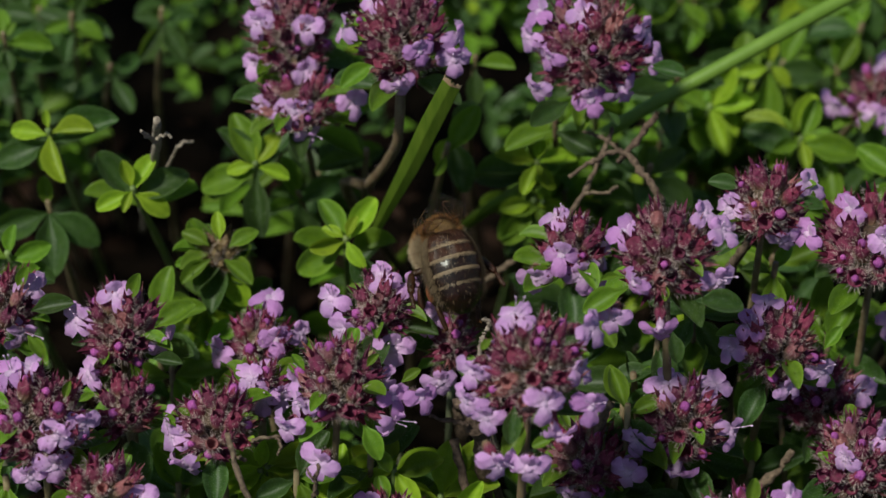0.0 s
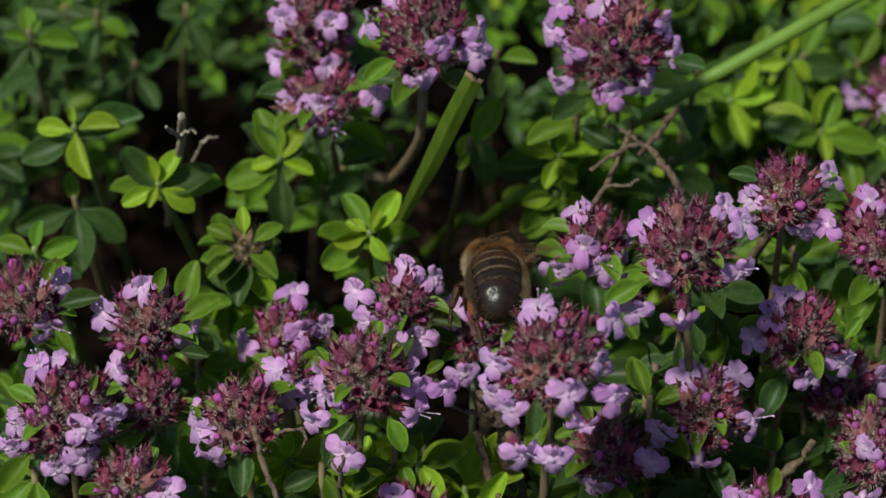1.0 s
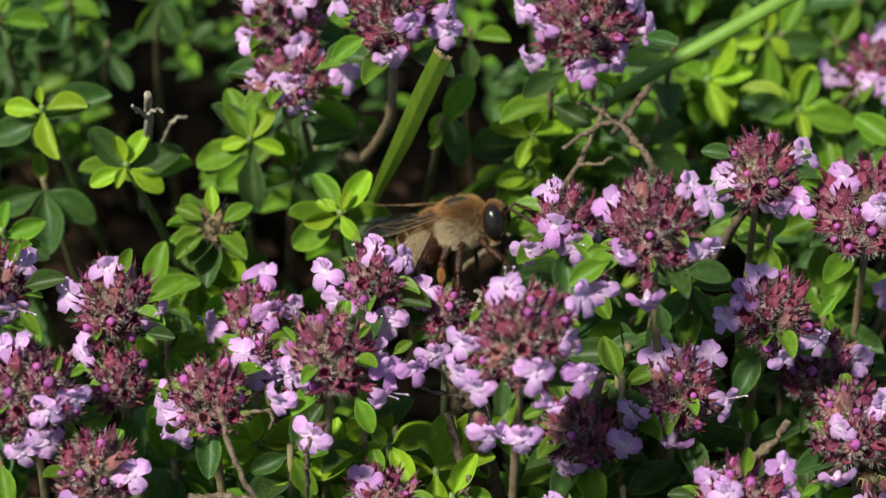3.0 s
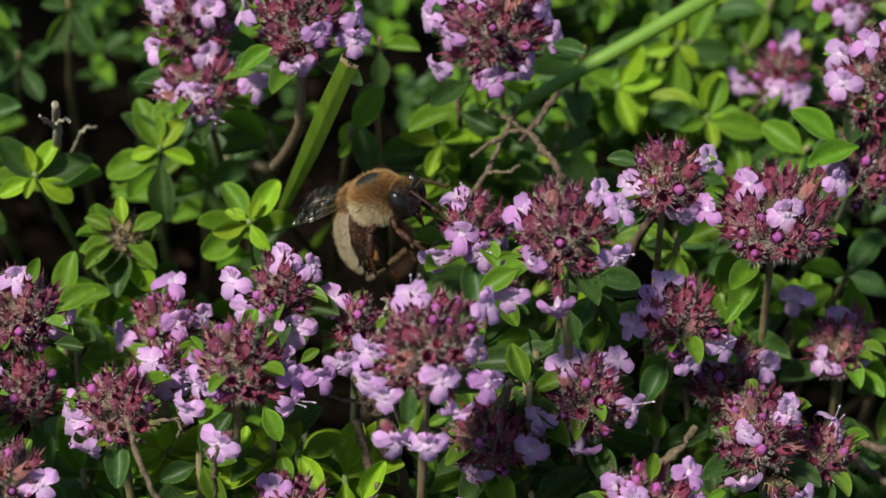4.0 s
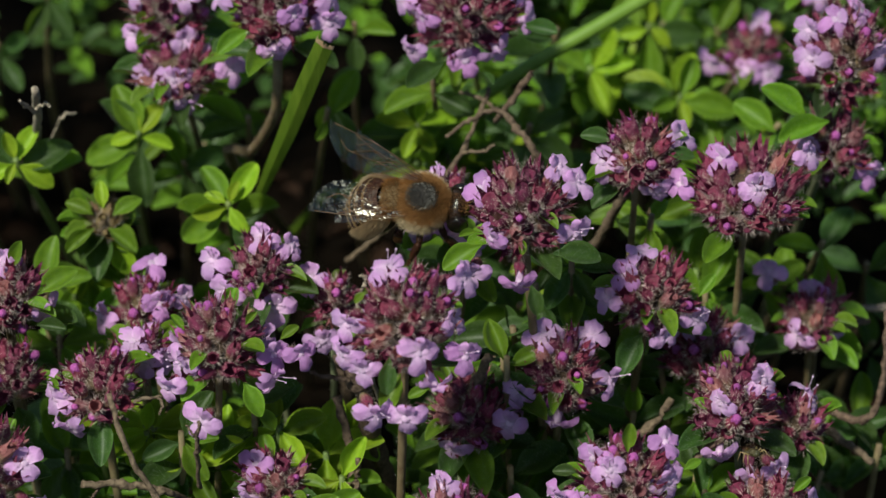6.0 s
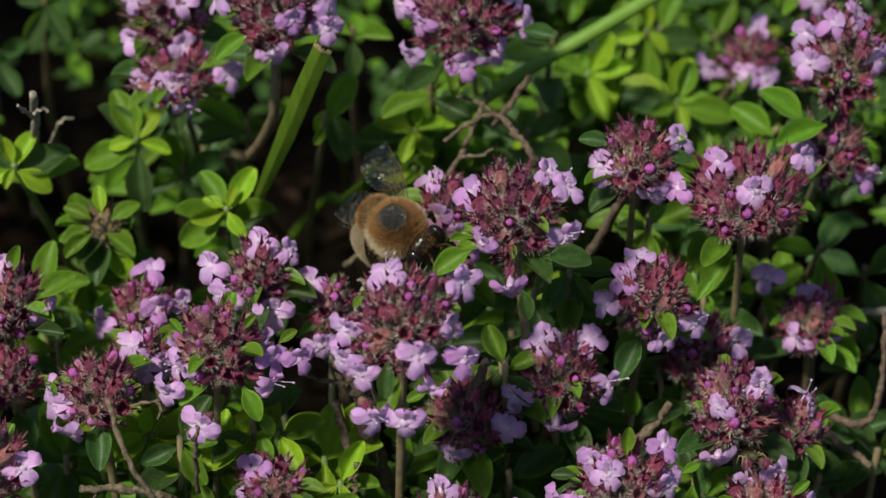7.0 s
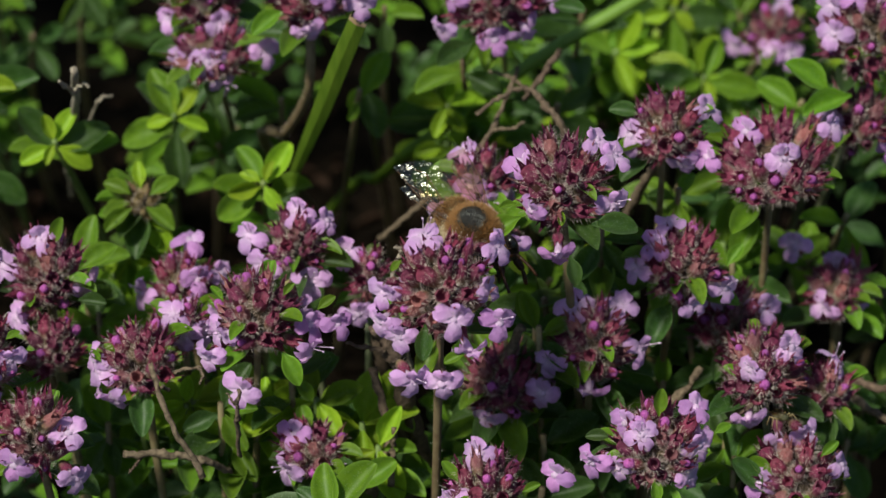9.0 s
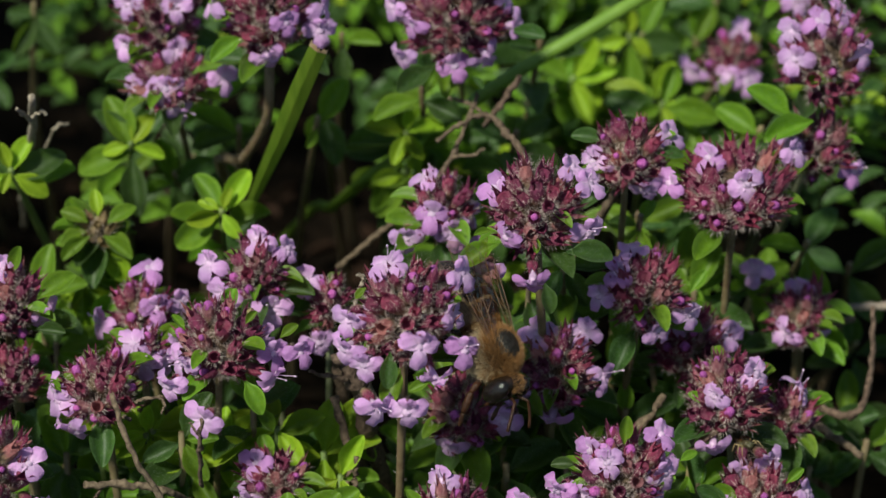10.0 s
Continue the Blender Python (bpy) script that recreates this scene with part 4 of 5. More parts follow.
# lower shoots between them
fill = random.Random(21)
for k in range(90):
    x_, y_ = fill.uniform(-48, 55), fill.uniform(-32, 62)
    if bare(x_, y_):
        continue
    if (x_ > 38 and y_ < 14) or x_ * 0.6 + y_ < 24 and fill.random() < 0.7:
        continue
    if x_ < -12 and y_ > 4 and fill.random() < 0.5:
        continue
    # shade painted as leaf tone: darker shoots toward the front and the left
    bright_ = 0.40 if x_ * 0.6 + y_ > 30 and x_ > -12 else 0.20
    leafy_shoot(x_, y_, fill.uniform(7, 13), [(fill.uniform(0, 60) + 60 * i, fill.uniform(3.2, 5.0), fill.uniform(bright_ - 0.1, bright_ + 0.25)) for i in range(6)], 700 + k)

# ---- twigs and woody stems
twig(((11.0, 12.3, 20.0), (12.1, 11.0, 24.0), (14.1, 14.3, 25.0), (16.1, 18.3, 27.0), (16.4, 19.8, 27.0)), 0.34, 0.19, 500)
twig(((16.8, 16.5, 26.0), (18.2, 16.7, 28.0), (20.0, 17.1, 31.0)), 0.29, 0.34, 501)
twig(((12.5, 13.4, 27.0), (14.4, 14.1, 28.0), (16.9, 15.6, 28.0), (18.6, 14.2, 27.0), (20.3, 12.8, 25.0), (21.3, 18.6, 16.0)), 0.19, 0.43, 502)
twig(((14.0, 13.6, 25.0), (15.6, 12.5, 26.0), (16.6, 13.3, 26.0)), 0.19, 0.14, 503)
twig(((13.9, 19.4, 27.0), (15.9, 18.3, 27.0), (17.3, 17.2, 26.0)), 0.20, 0.20, 504)
twig(((-27.6, 47.9, -10.0), (-24.8, 25.5, 14.0), (-22.6, 16.9, 26.0), (-21.4, 9.7, 36.0)), 0.29, 0.46, 505, "grey dry twig with a broken knobby tip among thyme", "dry_twig", GREY_BARK)
twig(((-22.0, 11.6, 32.0), (-22.4, 10.1, 34.0), (-22.8, 9.4, 35.0)), 0.19, 0.14, 506, "grey dry twig with a broken knobby tip among thyme", "dry_twig", GREY_BARK)
twig(((-21.7, 10.8, 33.0), (-20.8, 10.4, 34.0), (-20.5, 10.0, 34.0)), 0.19, 0.14, 507, "grey dry twig with a broken knobby tip among thyme", "dry_twig", GREY_BARK)
twig(((-22.2, 22.4, 20.0), (-20.9, 20.7, 24.0), (-19.7, 21.3, 24.0)), 0.15, 0.15, 508, "grey dry twig with a broken knobby tip among thyme", "dry_twig", GREY_BARK)
twig(((7.2, -7.2, 5.0), (5.6, -8.6, 14.0), (4.5, -10.3, 21.0), (3.0, -10.2, 24.0)), 0.96, 0.62, 509, "thick ribbed grey-brown woody thyme stem", "woody_stem")
twig(((3.9, -11.2, 22.0), (2.3, -11.7, 23.0), (0.9, -12.2, 24.0)), 0.23, 0.18, 510)
twig(((6.3, -7.7, 9.0), (5.6, -8.7, 18.0), (5.0, -8.1, 22.0)), 0.28, 0.19, 511)
twig(((12.5, -7.3, 12.0), (13.7, -8.3, 17.0), (15.2, -8.9, 22.0)), 0.66, 0.52, 512, "cut brown woody thyme stem", "woody_stem")
twig(((-10.9, -22.1, 19.0), (-13.4, -20.3, 24.0), (-14.8, -17.2, 27.0)), 0.32, 0.23, 513)
twig(((-13.4, -18.1, 25.0), (-13.9, -18.8, 26.0)), 0.18, 0.14, 514)
twig(((-17.4, -18.3, 18.0), (-14.4, -17.3, 17.0), (-11.4, -17.1, 16.0), (-9.1, -15.5, 13.0)), 0.41, 0.28, 515)
twig(((-16.2, -17.7, 17.0), (-16.6, -19.5, 18.0), (-17.0, -20.4, 18.0)), 0.14, 0.09, 516)
twig(((-8.1, -19.0, 18.0), (-8.0, -20.6, 24.0), (-7.7, -20.5, 27.0)), 0.23, 0.18, 517)
twig(((-7.8, -21.7, 26.0), (-8.2, -21.6, 27.0), (-8.6, -20.9, 27.0)), 0.13, 0.09, 518)
twig(((-13.1, -15.1, 24.0), (-11.2, -14.5, 24.0), (-9.1, -12.8, 22.0)), 0.18, 0.18, 519)
twig(((-11.2, -14.6, 24.0), (-10.7, -16.6, 25.0), (-11.0, -17.6, 25.0)), 0.14, 0.09, 520)
twig(((24.4, 11.2, 14.0), (26.2, 8.6, 21.0), (27.4, 6.6, 26.0)), 0.59, 0.39, 521, "reddish brown woody stem under a flower head", "woody_stem")
twig(((3.8, 14.5, 12.0), (7.7, 13.4, 17.0), (11.0, 12.6, 20.0)), 0.30, 0.30, 522)
twig(((37.2, 5.1, 7.0), (42.7, 5.6, 9.0), (49.5, 7.6, 10.0)), 0.45, 0.40, 523)
twig(((42.4, -1.4, 8.0), (44.7, -5.4, 9.0), (47.6, -9.0, 9.0)), 0.45, 0.40, 524)
twig(((23.7, -10.0, 10.0), (28.6, -9.3, 14.0), (30.5, -8.0, 16.0)), 0.42, 0.38, 525)
twig(((31.7, -15.0, 16.0), (33.8, -14.7, 18.0), (36.2, -13.4, 18.0)), 0.36, 0.32, 526)
twig(((-13.7, -6.5, 15.0), (-10.4, -7.8, 16.0), (-7.6, -8.0, 17.0)), 0.23, 0.19, 527)
twig(((1.5, -15.7, 8.0), (4.1, -12.8, 12.0), (2.9, -8.8, 18.0)), 0.57, 0.43, 528, "dark woody thyme stem between flower heads", "woody_stem")
twig(((12.9, -5.7, 10.0), (14.6, -5.7, 14.0), (15.7, -3.4, 17.0)), 0.49, 0.44, 529, "cut brown woody thyme stem", "woody_stem")
twig(((4.0, -16.8, 12.0), (4.3, -14.8, 14.0), (4.5, -13.9, 16.0)), 0.33, 0.28, 530)


# a grey dry stalk, bent over at its dark tip
twig(((6.5, -4.0, 12.0), (4.9, -8.5, 24.0), (4.8, -8.9, 28.5), (5.0, -8.4, 29.1), (5.3, -8.0, 29.5), (5.5, -7.7, 29.8), (5.3, -7.5, 30.0), (5.0, -7.5, 30.0)), 0.24, 0.15, 531, "thin grey dry stalk with a hooked tip", "dry_stalk", GREY_BARK)
twig(((3.3, -2.5, 16.0), (4.1, -1.8, 9.0), (5.3, -0.2, 0.0), (6.1, 3.1, -10.0), (6.0, -8.0, -40.0)), 0.62, 0.95, 534, "thick brown woody thyme stem rising from the soil", "woody_stem")


# ---- grass
def grass_blade(points, widths):
    """A folded blade, torn off at its tip, where it has dried brown."""
    pts = bent([Vector(p) * MM for p in points], 8)
    n, cols = len(pts), 16
    v, f, dv, df = [], [], [], []
    for i, p in enumerate(pts):
        t = i / (n - 1) * (len(widths) - 1)
        k = min(int(t), len(widths) - 2)
        w = lerp(widths[k], widths[k + 1], t - k) * MM / 2
        way = (pts[min(i + 1, n - 1)] - pts[max(i - 1, 0)]).normalized()
        side = way.cross(FRONT).normalized()
        for j in range(cols + 1):
            s = j / cols * 2 - 1
            v.append(p + side * s * w - way.cross(side) * abs(s) * w * 0.30 * (1 if way.cross(side).dot(FRONT) > 0 else -1) + FRONT * (0.00006 if j % 2 else 0))
    for i in range(n - 1):
        for j in range(cols):
            a = i * (cols + 1) + j
            f.append((a, a + 1, a + cols + 2, a + cols + 1))
    thing = new("torn_grass")
    tagged(thing, "green grass blade torn off at a dried brown tip", "grass")
    thing.location = pts[-1]
    part("blade", mesh("blade", [q - pts[-1] for q in v], f, GRASS), thing)
    rng = random.Random(3)
    way = (pts[0] - pts[1]).normalized()
    for j in range(cols + 1):
        dv += [v[j] - pts[-1] - way * 0.0002, v[j] - pts[-1] + way * rng.uniform(0.0001, 0.0009) * (1.5 if j in (0, cols) else 0.7)]
    for j in range(cols):
        df.append((2 * j, 2 * j + 2, 2 * j + 3, 2 * j + 1))
    part("torn_tip", mesh("torn_tip", [q + FRONT * 0.00005 for q in dv], df, GRASS_DRY), thing, label="dried brown torn tip")


grass_blade(((2.4, 8.2, 41.0), (0.7, 10.2, 35.0), (-0.9, 12.2, 29.0), (-2.9, 15.9, 21.0), (-4.2, 19.0, 15.0), (-5.4, 24.4, 6.0), (-6.4, 43.9, -14.0), (-7.3, 68.4, -40.0)), (1.60, 1.74, 1.62, 1.15, 0.76, 0.55, 0.45, 0.37))


def grass_stalk(points, r0, r1):
    """A ribbed grass culm, nearly straight, with the thin sheath of its leaf wrapped round it."""
    line = bent([Vector(p) * MM for p in points], 8)
    n, sides = len(line), 28
    thing = new("grass_stalk")
    thing.location = line[-1]
    tagged(thing, "long pale green grass stalk leaning over the thyme", "grass")
    for name, first, last, lo, hi, proud, mat in (("culm", 0, n, 0, sides, 1.0, STALK), ("leaf_sheath", 0, n * 6 // 10, 3, 17, 1.09, STALK_PALE)):
        v, f = [], []
        for i in range(first, last):
            way = (line[min(i + 1, n - 1)] - line[max(i - 1, 0)]).normalized()
            a = way.cross(UP).normalized()
            b = a.cross(way)
            r = lerp(r0, r1, i / (n - 1)) * MM
            for k in range(lo, hi + 1):
                w = 2 * math.pi * k / sides
                rim = 0.93 if proud > 1 and k in (lo, hi) else 1.0
                rr = r * proud * rim * (1 + (0.035 if k % 2 else -0.02))
                v.append(line[i] - line[-1] + (a * math.cos(w) + b * math.sin(w)) * rr)
        c = hi - lo + 1
        for i in range(last - first - 1):
            for k in range(hi - lo):
                f.append((i * c + k, i * c + k + 1, (i + 1) * c + k + 1, (i + 1) * c + k))
        part(name, mesh(name, v, f, mat), thing)


grass_stalk(((44.2, 38.4, 30.8), (37.5, 35.4, 29.0), (27.8, 30.6, 26.0), (18.5, 27.2, 22.0), (9.0, 25.5, 15.0), (6.0, 28.4, 10.0), (3.5, 32.6, 4.0), (0.6, 44.0, -7.0), (-12.0, 61.0, -40.0)), 0.66, 0.44)


# ---- the honey bee, in millimetres: y ahead, z up, x to its right
def fur_material(name, root, light):
    """Hairs that pale from a dark root to a light tip."""
    m, tree, bsdf, links = material(name)
    tone = tree.nodes.new("ShaderNodeAttribute")
    tone.attribute_name = "rib"
    colour = ramp(tree, tone.outputs["Fac"], (0.05, root), (0.75, light))
    colour = mixed(tree, noise_of(tree, 1.1, 3), colour, mixed(tree, 0.55, colour, root))
    bsdf.inputs["Roughness"].default_value = 0.45
    thin(tree, bsdf, colour, colour, 0.35)
    return m


FUR = fur_material("bee_fur", (0.10, 0.042, 0.014), (0.43, 0.225, 0.090))
FUR_PALE = fur_material("bee_pale_fur", (0.20, 0.135, 0.08), (0.70, 0.56, 0.38))
SHELL = plain("bee_shell", (0.005, 0.0035, 0.003), (0.022, 0.010, 0.006), 1.5, 0.24, 0.12, 0.03, 0)
SHELL_BROWN = plain("bee_brown_shell", (0.012, 0.005, 0.003), (0.045, 0.017, 0.008), 1.5, 0.38, 0.25, 0.05, 0, shine=0.22)
SHIELD = plain("bee_shield", (0.006, 0.005, 0.004), (0.022, 0.016, 0.013), 2, 0.40, 0.4, 0.08, 0)
SKIN = plain("bee_skin", (0.05, 0.028, 0.012), (0.14, 0.085, 0.035), 2, 0.7, 0.3, 0.05, 0)
EYE = plain("bee_eye", (0.004, 0.003, 0.003), (0.010, 0.007, 0.006), 3, 0.16, 0.1, 0.02, 0)
POLLEN = plain("pollen", (0.16, 0.045, 0.010), (0.30, 0.10, 0.02), 6, 0.7, 0.6, 0.1, 0)
VEIN = plain("wing_vein", (0.05, 0.025, 0.012), (0.12, 0.06, 0.03), 2, 0.5, 0, 0, 0)


def wing_material():
    m, tree, bsdf, links = material("wing_membrane")
    clear = tree.nodes.new("ShaderNodeBsdfTransparent")
    clear.inputs["Color"].default_value = (0.84, 0.75, 0.61, 1)
    gloss = tree.nodes.new("ShaderNodeBsdfGlossy")
    gloss.inputs["Color"].default_value = (1, 0.96, 0.90, 1)
    gloss.inputs["Roughness"].default_value = 0.22
    haze = tree.nodes.new("ShaderNodeBsdfTranslucent")
    haze.inputs["Color"].default_value = (0.74, 0.66, 0.55, 1)
    a, b = tree.nodes.new("ShaderNodeMixShader"), tree.nodes.new("ShaderNodeMixShader")
    a.inputs["Fac"].default_value, b.inputs["Fac"].default_value = 0.035, 0.075
    bump = tree.nodes.new("ShaderNodeBump")
    bump.inputs["Strength"].default_value, bump.inputs["Distance"].default_value = 0.3, 0.08
    links.new(noise_of(tree, 1.1, 2), bump.inputs["Height"])
    links.new(bump.outputs[0], gloss.inputs["Normal"])
    links.new(clear.outputs[0], a.inputs[1])
    links.new(haze.outputs[0], a.inputs[2])
    links.new(a.outputs[0], b.inputs[1])
    links.new(gloss.outputs[0], b.inputs[2])
    links.new(b.outputs[0], tree.nodes["Material Output"].inputs["Surface"])
    return m


WING = wing_material()
BEE_PARTS, BEE_SIZE = {}, 1.03
FUR_TONE = []


def lump(radii, centre=(0, 0, 0), sub=3, shape=None):
    bm = bmesh.new()
    bmesh.ops.create_icosphere(bm, subdivisions=sub, radius=1)
    for q in bm.verts:
        c = q.co.copy()
        if shape:
            c = shape(c)
        q.co = Vector((c.x * radii[0] + centre[0], c.y * radii[1] + centre[1], c.z * radii[2] + centre[2]))
    v = [q.co.copy() for q in bm.verts]
    bm.verts.index_update()
    f = [tuple(q.index for q in face.verts) for face in bm.faces]
    bm.free()
    return v, f


def fur_data(centre, radii, count, length, rng, keep=lambda d: True, comb=Vector((0, -0.5, 0.1)), thick=0.013):
    """Curved tapering hairs that stand on an ellipsoid."""
    FUR_TONE.clear()
    v, f = [], []
    made = 0
    while made < count:
        d = Vector([rng.gauss(0, 1) for _ in range(3)]).normalized()
        if not keep(d):
            continue
        made += 1
        p = Vector((d.x * radii[0], d.y * radii[1], d.z * radii[2])) * 0.97 + Vector(centre)
        way = (d + comb * rng.uniform(0.3, 1) + Vector([rng.gauss(0, 0.22) for _ in range(3)])).normalized()
        far = length * rng.uniform(0.55, 1.1)
        a = way.orthogonal().normalized()
        a = (Matrix.Rotation(rng.uniform(0, 6.28), 3, way) @ a) * thick
        bend = comb * far * 0.3
        i = len(v)
        v += [p - a, p + a, p + way * far * 0.55 + bend * 0.3 + a * 0.7, p + way * far * 0.55 + bend * 0.3 - a * 0.7, p + way * far + bend]
        f += [(i, i + 1, i + 2, i + 3), (i + 3, i + 2, i + 4)]
        FUR_TONE.extend((0.0, 0.0, 0.6, 0.6, 1.0))
    return v, f


def bee():
    rng = random.Random(77)
    thing = new("honey_bee")
    thing.scale = (BEE_SIZE * MM,) * 3
    tagged(thing, "brown furry honey bee with dark banded abdomen foraging on thyme", "bee")
    # thorax
    v, f = lump((1.90, 1.95, 1.75), (0, 2.1, 0.1))
    part("thorax", mesh("thorax", v, f, SKIN), thing)
    v, f = lump((1.35, 1.4, 0.64), (0, 1.95, 1.33))
    part("thorax_shield", mesh("thorax_shield", v, f, SHIELD), thing, label="bare black shield on the thorax")
    v, f = fur_data((0, 2.1, 0.1), (1.90, 1.95, 1.75), 15000, 0.62, rng, lambda d: 0.15 + 0.2 * rng.random() < d.z < 0.70 + 0.20 * rng.random() or d.y > 0.55)
    part("thorax_fur", mesh("thorax_fur", v, f, FUR, tone=FUR_TONE), thing, label="orange-tan fur on the thorax")
    v, f = fur_data((0, 2.05, -0.1), (1.95, 1.95, 1.70), 12000, 0.80, rng, lambda d: d.z < 0.30 + 0.25 * rng.random() and d.y < 0.8)
    part("thorax_side_fur", mesh("thorax_side_fur", v, f, FUR_PALE, tone=FUR_TONE), thing, label="pale fur on the sides of the thorax")
    # head
    v, f = lump((1.72, 0.95, 1.65), (0, 4.75, -0.4), 3, lambda c: Vector((c.x * (1.0 if c.z > -0.2 else 1.0 - 0.45 * (-c.z - 0.2)), c.y, c.z)))
    head = part("head", mesh("head", v, f, SHELL), thing)
    v, f = fur_data((0, 4.75, -0.4), (1.55, 0.95, 1.62), 1300, 0.36, rng, lambda d: abs(d.x) < 0.45 and (d.z > 0.55 or d.y < 0.0), Vector((0, 0.2, 0.2)))
    part("head_fur", mesh("head_fur", v, f, FUR, tone=FUR_TONE), head)
    for s in (-1, 1):
        v, f = lump((0.58, 0.85, 1.3), (s * 1.32, 4.95, -0.25))
        part("eye", mesh("eye", v, f, EYE), head, label="glossy black compound eye")
        v, f = tube_data(bent([(s * 0.35, 5.55, 0.0), (s * 0.75, 6.3, 0.55), (s * 0.9, 6.5, 0.5), (s * 1.2, 7.4, -0.1), (s * 1.35, 8.1, -0.7)], 3), [0.12] * 6 + [0.13] * 7, 7)
        part("antenna", mesh("antenna", v, f, SHELL_BROWN), head)
        v, f = tube_data([(s * 0.35, 5.1, -1.6), (s * 0.25, 5.3, -2.0), (s * 0.05, 5.4, -2.25)], [0.22, 0.2, 0.08], 7)
        part("mandible", mesh("mandible", v, f, SHELL_BROWN), head)
    v, f = tube_data([(0, 5.0, -1.6), (0, 5.2, -2.3), (0, 5.1, -3.3)], [0.2, 0.16, 0.07], 7)
    part("proboscis", mesh("proboscis", v, f, SHELL_BROWN), head)
    # abdomen: overlapping plates, each with a pale felt band at its front edge
    def girth(t):
        dome = math.sqrt(max(0.02, 1 - ((t - 0.78) / 0.225) ** 2)) if t > 0.78 else 1.0
        return 2.20 * math.sin(math.pi * min(1, 0.16 + 0.70 * t ** 0.85)) ** 0.62 * dome

    def spine(t):
        return Vector((0, -0.35 - 6.3 * t, 0.15 - 1.0 * t * t))
    cuts = [0.0, 0.16, 0.33, 0.50, 0.66, 0.82, 1.0]
    abdomen = None
    for k in range(6):
        a, b = cuts[k], cuts[k + 1] + (0.03 if k < 5 else 0)
        v, f, sides, rows = [], [], 28, 10
        for i in range(rows + 1):
            t = lerp(a, b, i / rows)
            r = girth(min(t, 1)) + 0.05 * i / rows
            if k == 5 and i == rows:
                r = 0.06
            for j in range(sides):
                w = 2 * math.pi * j / sides
                v.append(spine(t) + Vector((r * math.cos(w), 0, r * 0.92 * math.sin(w))))
        for i in range(rows):
            for j in range(sides):
                q = (j + 1) % sides
                f.append((i * sides + j, (i + 1) * sides + j, (i + 1) * sides + q, i * sides + q))
        me = mesh("abdomen", v, f, SHELL_BROWN if k < 2 else SHELL)
        if abdomen is None:
            abdomen = part("abdomen", me, thing, label="dark glossy abdomen with pale felt bands")
        else:
            part("abdomen_plate", me, abdomen)
        # felt band and side fringe
        v, f, shade = [], [], []
        for _ in range(3400 if k < 4 else 1500 if k < 5 else 300):
            w = rng.uniform(0, 2 * math.pi)
            side = abs(math.cos(w)) > 0.84
            if math.sin(w) < -0.22:
                continue
            t = a + (rng.uniform(0.0, 0.17) if side else 0.006 + 0.034 * rng.random() ** 2)
            if not side and (k in (0, 5) or k == 4 and rng.random() < 0.6):
                continue
            r = girth(min(t, 0.99)) + 0.03
            d = Vector((math.cos(w), 0, 0.92 * math.sin(w)))
            p = spine(t) + d * r
            way = (d * (1.0 if side else 0.28) + Vector((0, -1, 0)) + Vector([rng.gauss(0, 0.15) for _ in range(3)])).normalized()
            far = rng.uniform(0.34, 0.60) if side else rng.uniform(0.14, 0.26)
            e = way.cross(d).normalized() * (0.021 if side else 0.014)
            i = len(v)
            v += [p - e, p + e, p + way * far]
            f.append((i, i + 1, i + 2))
            shade += [0.06, 0.06, 0.42] if side else [0.08, 0.08, 0.42]
        # sparse short hairs over the whole plate
        for _ in range(150 if k < 3 else 90 if k < 5 else 20):
            w, t = rng.uniform(-0.7, math.pi + 0.7), rng.uniform(a, b)
            d = Vector((math.cos(w), 0, 0.92 * math.sin(w)))
            p = spine(t) + d * (girth(min(t, 0.99)) + 0.05)
            way = (d * 0.45 + Vector((0, -1, 0)) + Vector([rng.gauss(0, 0.2) for _ in range(3)])).normalized()
            e = way.cross(d).normalized() * 0.009
            i = len(v)
            v += [p - e, p + e, p + way * rng.uniform(0.2, 0.42)]
            f.append((i, i + 1, i + 2))
            shade += [0.05, 0.05, 0.40]
        part("felt_band", mesh("felt_band", v, f, FUR_PALE, tone=shade), abdomen, label="pale felt band of short hairs")
    v, f = lump((1.4, 1.2, 1.3), (0, -0.1, -0.1))
    part("waist", mesh("waist", v, f, SKIN), thing)
    v, f = fur_data((0, -0.2, -0.05), (1.5, 1.2, 1.35), 4000, 0.42, rng, lambda d: d.y > -0.75, Vector((0, -0.7, 0.1)))
    part("waist_fur", mesh("waist_fur", v, f, FUR, tone=FUR_TONE), thing)
    # legs: femur, tibia and foot in one bent mesh each; the hind pair carries pollen
    legs = {
        "front": [(0.9, 3.4, -1.2), (2.0, 4.2, -1.9), (2.2, 5.3, -3.2), (2.0, 6.0, -4.2)],
        "middle": [(1.1, 2.2, -1.4), (2.8, 2.2, -1.6), (3.5, 1.8, -3.4), (3.7, 1.6, -4.9)],
        "hind": [(1.0, 1.1, -1.3), (1.8, -0.2, -2.1), (1.7, -1.4, -3.9), (1.3, -2.4, -5.8)],
    }
